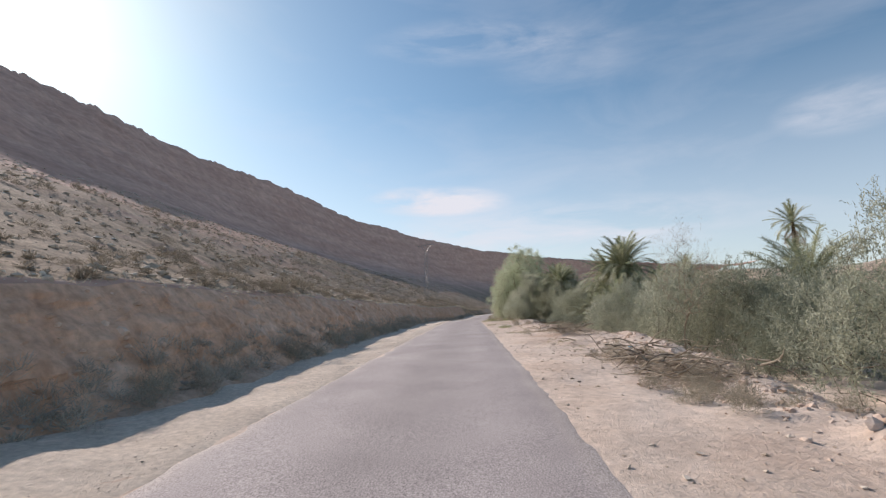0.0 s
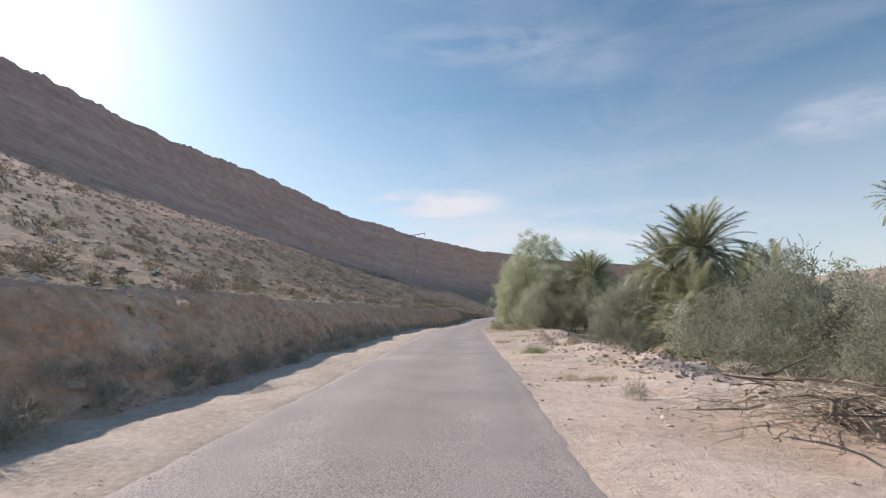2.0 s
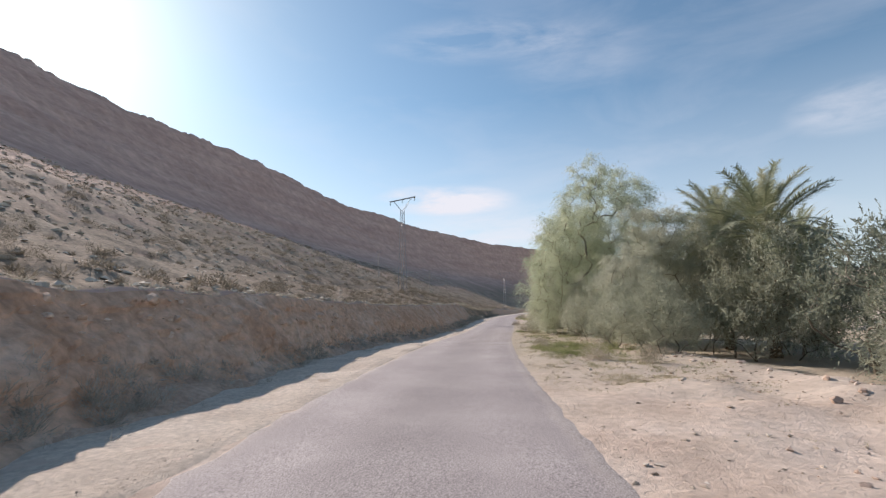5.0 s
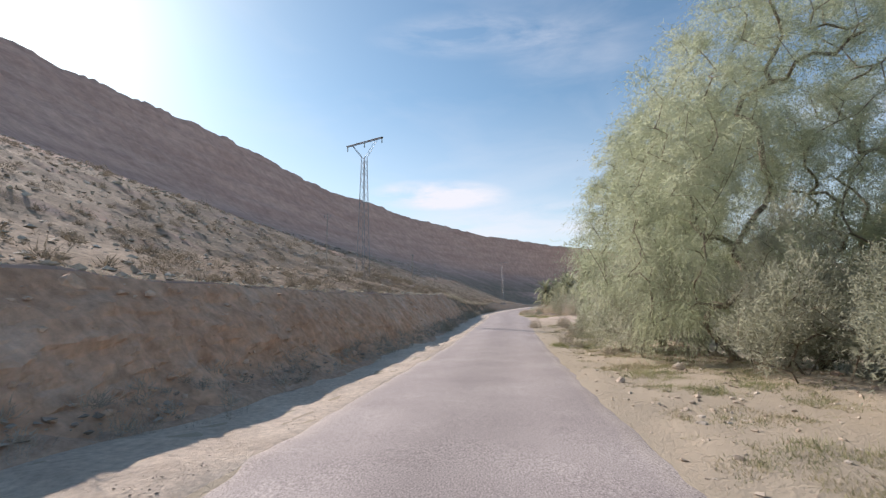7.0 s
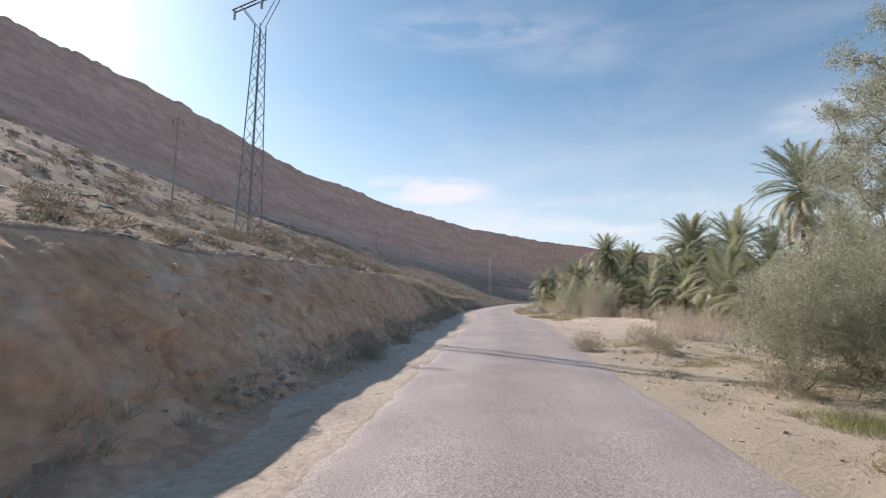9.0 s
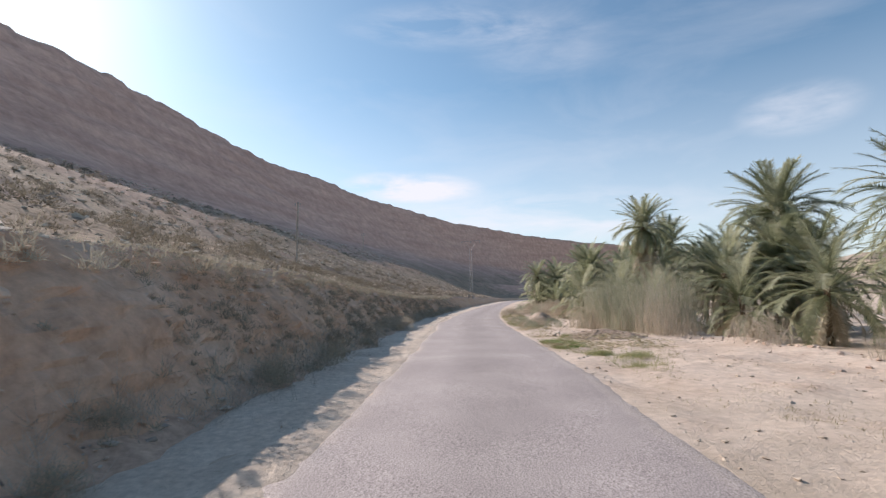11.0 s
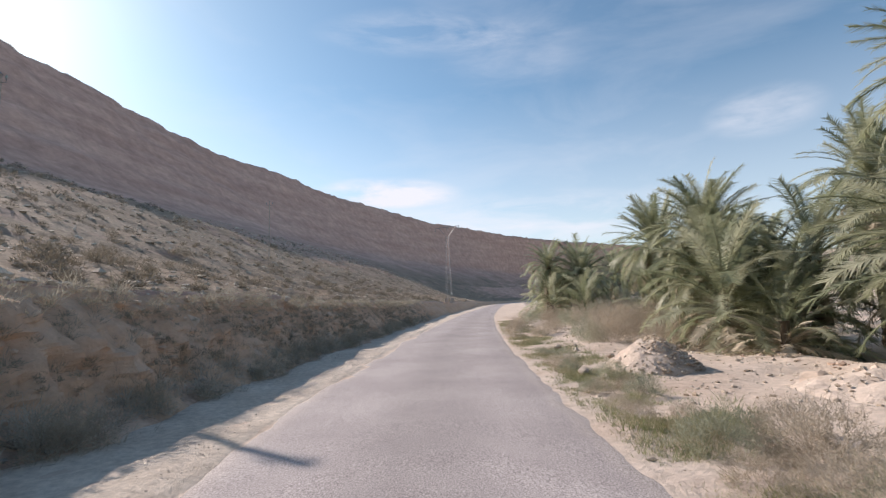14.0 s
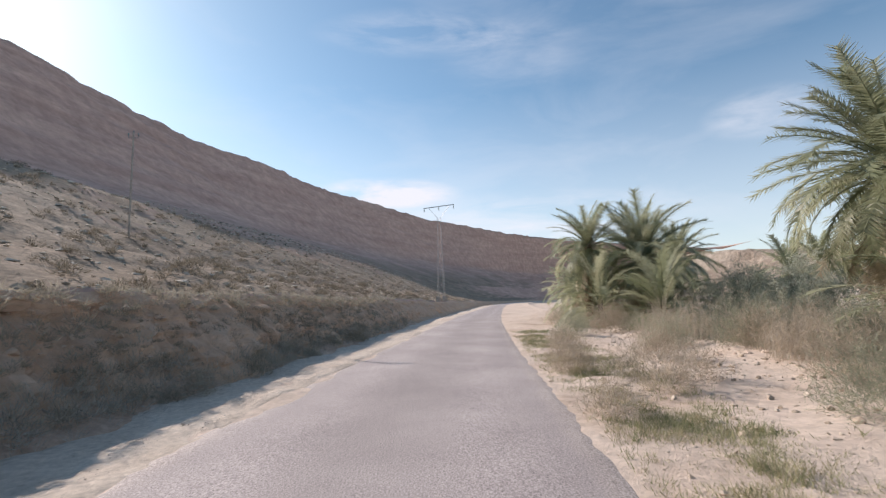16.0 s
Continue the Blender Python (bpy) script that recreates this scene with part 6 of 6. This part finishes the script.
def scatter(name, places, sizes, mat, label, seed, category="stones", shapes=None):
    shapes = shapes or CHIPS
    r = np.random.default_rng(seed)
    pieces = []
    kinds = r.integers(0, len(shapes), len(places))
    for k in range(len(shapes)):
        sel = np.where(kinds == k)[0]
        if not len(sel):
            continue
        v, f = shapes[k]
        a = r.uniform(0, 6.28, len(sel))
        c, s = np.cos(a)[:, None], np.sin(a)[:, None]
        q = np.stack([v[None, :, 0] * c - v[None, :, 1] * s, v[None, :, 0] * s + v[None, :, 1] * c, np.repeat(v[None, :, 2], len(sel), 0)], -1)
        q = q * sizes[sel][:, None, None] + places[sel][:, None, :]
        ff = f[None] + (np.arange(len(sel)) * len(v))[:, None, None]
        pieces.append((q.reshape(-1, 3), ff.reshape(-1, 3)))
    v, f = join(pieces)
    return tagged(new(name, np_mesh(name, v, f, mat)), label, category, kind="stuff")


r_s = np.random.default_rng(101)
# gravel on both verges
n = 14000
y = r_s.uniform(-2, 165, n)
side = r_s.uniform(size=n) < 0.02
u = np.where(side, -ROAD_W - r_s.uniform(0.0, 1.3, n), r_s.uniform(0.02, 1, n) ** 1.2 * 7.5)
x = right_edge(y) + u
size = 0.010 + 0.042 * r_s.uniform(size=n) ** 5
scatter("gravel", np.stack([x, y, ground_h(x, y) + size * 0.2], 1), size, M_STONE, "loose pale gravel on the verge", 102, "gravel")
# grit broken from the left edge of the asphalt
n = 9000
y = r_s.uniform(-2, 140, n)
x = paved_left(y) - 0.12 - np.abs(r_s.normal(0, 0.22, n))
size = 0.005 + 0.011 * r_s.uniform(size=n) ** 3
scatter("grit", np.stack([x, y, ground_h(x, y) + 0.012 + size * 0.3], 1), size, M_GREYSTONE, "fine grey grit along the broken asphalt edge", 106, "grit")
# rubble along the berm
n = 9000
y = r_s.uniform(-2, 150, n)
keep = (y < 46) | (r_s.uniform(size=n) < 0.35)
y = y[keep]
n = len(y)
x = right_edge(y) + np.interp(y, *BERM) + r_s.normal(0, 0.75, n)
size = 0.018 + 0.10 * r_s.uniform(size=n) ** 5
scatter("rubble", np.stack([x, y, ground_h(x, y) + size * 0.12], 1), size, M_PINKSTONE, "pinkish stony rubble along the edge of the verge", 103, "rubble", SHAPES)
# broken stones over the sand at the start
n = 5200
y = r_s.uniform(2, 46, n)
x = right_edge(y) + 1.6 + r_s.uniform(size=n) ** 0.7 * 5.2
size = 0.008 + 0.055 * r_s.uniform(size=n) ** 4
scatter("rubble", np.stack([x, y, ground_h(x, y) + size * 0.1], 1), size, M_PINKSTONE, "pinkish broken stones over the sand", 108, "rubble", SHAPES)
# loose stones over the open ground below the palms
n = 2600
y = r_s.uniform(112, 150, n)
x = right_edge(y) + 1.2 + r_s.uniform(size=n) ** 0.8 * 5.0
size = 0.012 + 0.065 * r_s.uniform(size=n) ** 4
scatter("rubble", np.stack([x, y, ground_h(x, y) + size * 0.15], 1), size, M_STONE, "pale broken stones over the sandy ground", 107, "rubble", SHAPES)
# stones on the slope
n = 30000
s = r_s.uniform(-5, 240, n)
q = 0.003 + 0.5 * r_s.uniform(size=n) ** 1.5
x, y, z = hill_point(s, q)
size = (0.035 + 0.16 * r_s.uniform(size=n) ** 4) * (1 + 2.0 * q)
scatter("hill_stones", np.stack([x, y, z + size * 0.05], 1), size, M_HILLSTONE, "brown stones strewn over the slope", 104)
# stones loosened along the upper lip of the cut
n = 1800
x, y, z = hill_point(r_s.uniform(-4, 165, n), np.abs(r_s.normal(0, 0.006, n)))
size = 0.02 + 0.10 * r_s.uniform(size=n) ** 4
scatter("lip_stones", np.stack([x, y, z + size * 0.15], 1), size, M_HILLSTONE, "loose stones along the upper lip of the cut", 109, shapes=SHAPES)
# pale stones on the verge below the tamarisks
n = 2200
y = r_s.uniform(50, 95, n)
x = right_edge(y) + 0.5 + r_s.uniform(size=n) ** 0.8 * 5.0
size = 0.012 + 0.065 * r_s.uniform(size=n) ** 4
scatter("rubble", np.stack([x, y, ground_h(x, y) + size * 0.15], 1), size, M_STONE, "pale stones strewn among the stubble", 110, "rubble", SHAPES)
# fallen stones along the foot of the cut
n = 3600
y = r_s.uniform(-4, 165, n)
x = left_edge(y) - bank_foot(y) - 0.05 - np.abs(r_s.normal(0, 0.45, n))
size = 0.02 + 0.09 * r_s.uniform(size=n) ** 4
up = np.clip((left_edge(y) - bank_foot(y) - x), 0, 2) * 0.55
scatter("fallen_stones", np.stack([x, y, road_h(y) + up + size * 0.2], 1), size, M_GREYSTONE, "grey stones fallen from the bank", 105)

# rubble lodged in the face of the cut, thickest where it slumps
def cut_face(y, k):
    """A place on the face of the cut, k from its foot (0) to its lip (1)."""
    off, lip = bank_top(y)
    foot = bank_foot(y)
    u = foot + (off - foot) * np.interp(k, [0, 0.18, 0.5, 0.9, 1], [0, 0.30, 0.56, 0.88, 1.0])
    return left_edge(y) - u, road_h(y) + lip * np.interp(k, [0, 0.18, 0.5, 0.9, 1], [0, 0.19, 0.56, 0.95, 1.0])


n = 5200
y = np.where(r_s.uniform(size=n) < 0.35, r_s.uniform(-2, 98, n), r_s.uniform(98, 162, n))
k = r_s.uniform(0.02, 1.0, n)
x, z = cut_face(y, k)
size = 0.02 + 0.085 * r_s.uniform(size=n) ** 3.5
scatter("bank_rubble", np.stack([x - 0.03 + r_s.normal(0, 0.04, n), y, z - 0.02], 1), size, M_BANKROCK, "brown stones lodged in the face of the cut", 111, shapes=SHAPES)
# brush on the face of the cut: grey weeds low down, brown brush where it slumps
def face_brush(n, per, y0, y1, k, sizes, wide, mat, label, r):
    y = np.repeat(r.uniform(y0, y1, n), per)
    k = np.repeat(k, per)
    big = np.repeat(sizes[0] + (sizes[1] - sizes[0]) * r.uniform(size=n) ** 2, per)
    x, z = cut_face(y, k)
    way = r.normal(0, 1, (n * per, 3))
    way[:, 2] = np.abs(way[:, 2]) + 0.2
    way /= np.linalg.norm(way, axis=1)[:, None]
    v, f = needles(np.stack([x + 0.05, y, z], 1) + way * (big * r.uniform(0.1, 0.8, n * per))[:, None], way + r.normal(0, 0.45, (n * per, 3)) + np.array([[0, 0, 0.3]]), big * r.uniform(0.3, 0.7, n * per), wide, r)
    tagged(new("bank_brush", np_mesh("bank_brush", v, f, mat)), label, "brush", kind="stuff")


face_brush(520, 46, 97, 162, np.concatenate([r_s.uniform(0.75, 1.0, 260), r_s.uniform(0.0, 0.5, 260)]), (0.12, 0.42), 0.010, M_SCRUB, "grey-brown brush on the slumped face of the cut", r_s)
face_brush(620, 60, -2, 50, r_s.uniform(0.0, 0.36, 620), (0.14, 0.42), 0.011, M_GREYSCRUB, "dry grey weeds crowding the lower face of the cut", r_s)
face_brush(220, 50, 50, 97, r_s.uniform(0.0, 0.2, 220), (0.10, 0.32), 0.011, M_GREYSCRUB, "sparse grey weeds at the foot of the cut", r_s)

face_brush(420, 60, 104, 160, r_s.uniform(0.0, 0.22, 420), (0.14, 0.42), 0.011, M_GREYSCRUB, "band of dry grey weeds at the foot of the cut", r_s)

face_brush(1700, 44, 100, 160, r_s.uniform(0.22, 1.0, 1700), (0.08, 0.28), 0.009, M_SCRUB, "dry brown brush over the upper face of the cut", r_s)

# single rocks
ROCK_MESH = []
for i in range(4):
    v, f = stone_shape(120 + i, 2)
    ROCK_MESH.append(np_mesh("rock", v, f, M_ROCK))


def rock(x, y, size, k, label="pale angular rock lying on the verge", z=None, group="rocks on the verge"):
    z0 = float(ground_h(x, y)) if z is None else z
    return thing("rock", pose(x, y, z0 + size * 0.25, 0, 0, k * 71) @ Matrix.Diagonal((size, size, size, 1)), label, "rock", group, ROCK_MESH[k % 4])


for i, (x, y, s) in enumerate([(14.6, 124.9, 0.16), (13.6, 110.5, 0.2), (13.0, 111.3, 0.14), (17.9, 127.6, 0.16), (8.4, 69.6, 0.16), (6.5, 68.1, 0.13), (8.75, 70.0, 0.15), (13.25, 111.0, 0.16), (13.4, 112.1, 0.11), (16.25, 129.4, 0.15), (16.6, 130.4, 0.09), (14.4, 117.4, 0.10), (15.8, 117.5, 0.12), (14.8, 119.6, 0.14), (15.9, 130.2, 0.18), (8.4, 44.0, 0.25), (9.6, 30.0, 0.2), (8.7, 22.5, 0.2), (8.2, 16.5, 0.2), (9.4, 79.6, 0.12), (16.2, 127.0, 0.13), (15.4, 112.5, 0.2)]):
    rock(x, y, s, i)
BANK_ROCK = []
for i in range(4):
    v, f = stone_shape(130 + i, 2)
    BANK_ROCK.append(np_mesh("bank_rock", v, f, M_BANKROCK))
for i in range(260):
    y = r_s.uniform(2, 160)
    k = r_s.uniform(0.1, 0.9)
    off, lip = bank_top(y)
    u = float(bank_foot(y)) + 0.05 + (float(off) - float(bank_foot(y))) * (0.25 + 0.72 * k)
    s = 0.07 + 0.2 * r_s.uniform() ** 2.5
    thing("bank_rock", pose(float(left_edge(y)) - u, y, float(road_h(y)) + float(lip) * k ** 0.9, 0, 0, i * 47) @ Matrix.Diagonal((s, s, s, 1)), "brown rock bedded in the cut bank", "rock", "rocks in the bank", BANK_ROCK[i % 4])


# ---- heaps ----
def heap(x, y, rx, ry, h, mat, label, seed):
    n = 34
    a = np.linspace(-1, 1, n)
    A, B = np.meshgrid(a, a, indexing="ij")
    d = np.hypot(A, B)
    bump = np.clip(1 - d, 0, 1) ** 0.9
    z = h * bump * (1 + 0.22 * fbm(A * 2 + seed, B * 2, seed, 3)) + 0.025 * fbm(A * 8, B * 8, seed + 2, 3) * (bump > 0)
    px, py = x + A * rx, y + B * ry
    z = ground_h(px, py) + z - 0.05 * (bump <= 0)
    me = np_mesh("earth_mound", np.stack([px - x, py - y, z - float(ground_h(x, y))], -1).reshape(-1, 3), grid_faces(n, n), mat, True)
    return thing("earth_mound", pose(x, y, float(ground_h(x, y))), label, "earth heap", data=me)


heap(16.3, 125.3, 0.95, 1.05, 0.72, M_SAND, "heap of pale earth and rubble beside the palms", 3)
heap(14.6, 110.6, 1.6, 1.3, 0.32, M_EARTH, "low heap of brown earth and broken stones", 5)
heap(18.2, 122.0, 1.2, 1.2, 0.4, M_SAND, "low heap of pale earth", 7)


thing("earth_block", pose(17.9, 122.9, float(ground_h(17.9, 122.9)) + 0.08, 0, 0, 25) @ Matrix.Diagonal((0.42, 0.3, 0.34, 1)), "brown block of hardened earth on the verge", "earth block", data=BANK_ROCK[1])
r_c = np.random.default_rng(151)
for cx, cy, rad, h, count, seed in ((16.35, 125.2, 0.95, 0.72, 1100, 152), (14.6, 110.6, 1.6, 0.32, 260, 153), (18.2, 122.0, 1.2, 0.4, 200, 154)):
    a, d = r_c.uniform(0, 6.28, count), np.sqrt(r_c.uniform(0, 1, count))
    x, y = cx + np.cos(a) * d * rad, cy + np.sin(a) * d * rad
    size = 0.014 + 0.05 * r_c.uniform(size=count) ** 3
    z = ground_h(x, y) + h * np.clip(1 - d, 0, 1) ** 0.9 + size * 0.1
    scatter("rubble", np.stack([x, y, z], 1), size, M_STONE, "broken pale stones on an earth heap", seed, "rubble", SHAPES)


# ---- dry palm ribs, heap of cut branches and a plastic bag ----
def palm_rib(points, label):
    """A pale cut palm rib lying bent on the ground."""
    p = np.array([(x, y, float(ground_h(x, y)) + 0.03 + dz) for x, y, dz in points])
    v, f = tube(p - p[0], np.linspace(0.022, 0.010, len(p)), 6)
    return thing("palm_rib", pose(*p[0]), label, "palm rib", "palm ribs by the road", np_mesh("palm_rib", v, f, M_FROND_DRY, True))


palm_rib([(12.20, 109.75, 0.0), (12.17, 109.45, 0.02), (12.15, 109.2, 0.02), (12.12, 108.85, 0.0)], "pale cut palm rib lying among green weeds")
palm_rib([(12.9, 112.2, 0.12), (12.55, 111.5, 0.05), (12.36, 110.95, 0.0), (12.46, 110.6, 0.0)], "bent dry palm rib at the road edge")
palm_rib([(14.3, 111.7, 0.05), (14.9, 112.1, 0.08), (15.5, 112.4, 0.03)], "pale dry palm rib on the earth heap")


def branch_pile(x, y, label, seed):
    r = np.random.default_rng(seed)
    root = thing("branch_pile", pose(x, y, float(ground_h(x, y)), 0, 0, 25), label, "branch pile")
    for i in range(70):
        p = np.array([r.normal(0, 0.45), r.normal(0, 0.6), r.uniform(0.0, 0.5)])
        a = r.uniform(0, 6.28)
        ln = r.uniform(0.4, 1.1)
        pts = [p]
        d = np.array([math.cos(a), math.sin(a), r.uniform(-0.05, 0.3)])
        for k in range(5):
            d = d + r.normal(0, 0.18, 3)
            d[2] -= 0.07
            q = pts[-1] + d / np.linalg.norm(d) * ln / 5
            q[2] = max(q[2], 0.02)
            pts.append(q)
        v, f = tube(pts, np.linspace(r.uniform(0.010, 0.028), 0.004, 6), 5)
        part("branch", np_mesh("branch", v, f, (M_WOOD, M_TWIG, M_TWIG)[i % 3], True), root)
    b = np.stack([r.normal(0, 0.5, 1800), r.normal(0, 0.85, 1800), r.uniform(0.0, 0.46, 1800)], 1)
    b[:, 2] *= np.exp(-(b[:, 0] / 0.7) ** 2 - (b[:, 1] / 1.2) ** 2)
    w = np.stack([r.normal(0, 1, 1800), r.normal(0, 1, 1800), r.uniform(-0.1, 0.5, 1800)], 1)
    v, f = blades(b, w, r.uniform(0.10, 0.42, 1800), 0.008, r, 0.2)
    tagged(part("brushwood", np_mesh("brushwood", v, f, M_TWIG), root), "tangle of dry brown twigs", kind="stuff")
    return root


branch_pile(4.7, 11.4, "heap of dead grey branches and twigs on the sand", 131)
branch_pile(4.9, 9.3, "heap of dead brown branches on the sand", 132)
branch_pile(5.7, 21.6, "low scatter of dead branches near the berm", 133)


def ash_patch(x, y, rx, ry, turn):
    """A thin bed of ash that follows the ground, ragged at the rim."""
    n, k = 48, 9
    a = np.linspace(0, 2 * np.pi, n, endpoint=False)
    rim = 1 + 0.28 * vnoise(np.cos(a) * 2.2 + 7, np.sin(a) * 2.2, 161) + 0.10 * vnoise(np.cos(a) * 7, np.sin(a) * 7, 162)
    d = np.linspace(0.02, 1, k)
    px, py = np.outer(d, np.cos(a) * rim * rx), np.outer(d, np.sin(a) * rim * ry)
    c, s = math.cos(radians(turn)), math.sin(radians(turn))
    wx, wy = x + px * c - py * s, y + px * s + py * c
    z = ground_h(wx, wy) + 0.02 * (1 - d[:, None] ** 3) - 0.006 * d[:, None] ** 4
    v = np.stack([wx - x, wy - y, z - float(ground_h(x, y))], -1).reshape(-1, 3)
    f = [(i * n + j, i * n + (j + 1) % n, (i + 1) * n + (j + 1) % n, (i + 1) * n + j) for i in range(k - 1) for j in range(n)]
    return thing("ash_bed", pose(x, y, float(ground_h(x, y))), "bed of dark grey ash from a burnt-out fire", "ash", data=np_mesh("ash_bed", v, np.array(f), M_ASH, True))


ash_patch(6.4, 26.8, 0.8, 2.0, 12)
r_a = np.random.default_rng(171)
n = 160
a, d = r_a.uniform(0, 6.28, n), np.sqrt(r_a.uniform(0, 1, n))
x, y = 6.4 + np.cos(a) * d * 0.8, 26.8 + np.sin(a) * d * 1.9
size = 0.02 + 0.07 * r_a.uniform(size=n) ** 3
scatter("charred_bits", np.stack([x, y, ground_h(x, y) + 0.02 + size * 0.2], 1), size, M_ASH, "charred lumps lying in the ash", 172, "charcoal", SHAPES)


def plastic_bag(x, y):
    r = np.random.default_rng(141)
    v, f = stone_shape(142, 2)
    v = v * np.array([[0.22, 0.14, 0.10]]) * r.uniform(0.8, 1.25, (len(v), 1))
    return thing("plastic_bag", pose(x, y, float(ground_h(x, y)) + 0.05), "crumpled blue plastic bag on the sand", "plastic bag", data=np_mesh("plastic_bag", v, f, M_PLASTIC))


plastic_bag(6.3, 15.6)
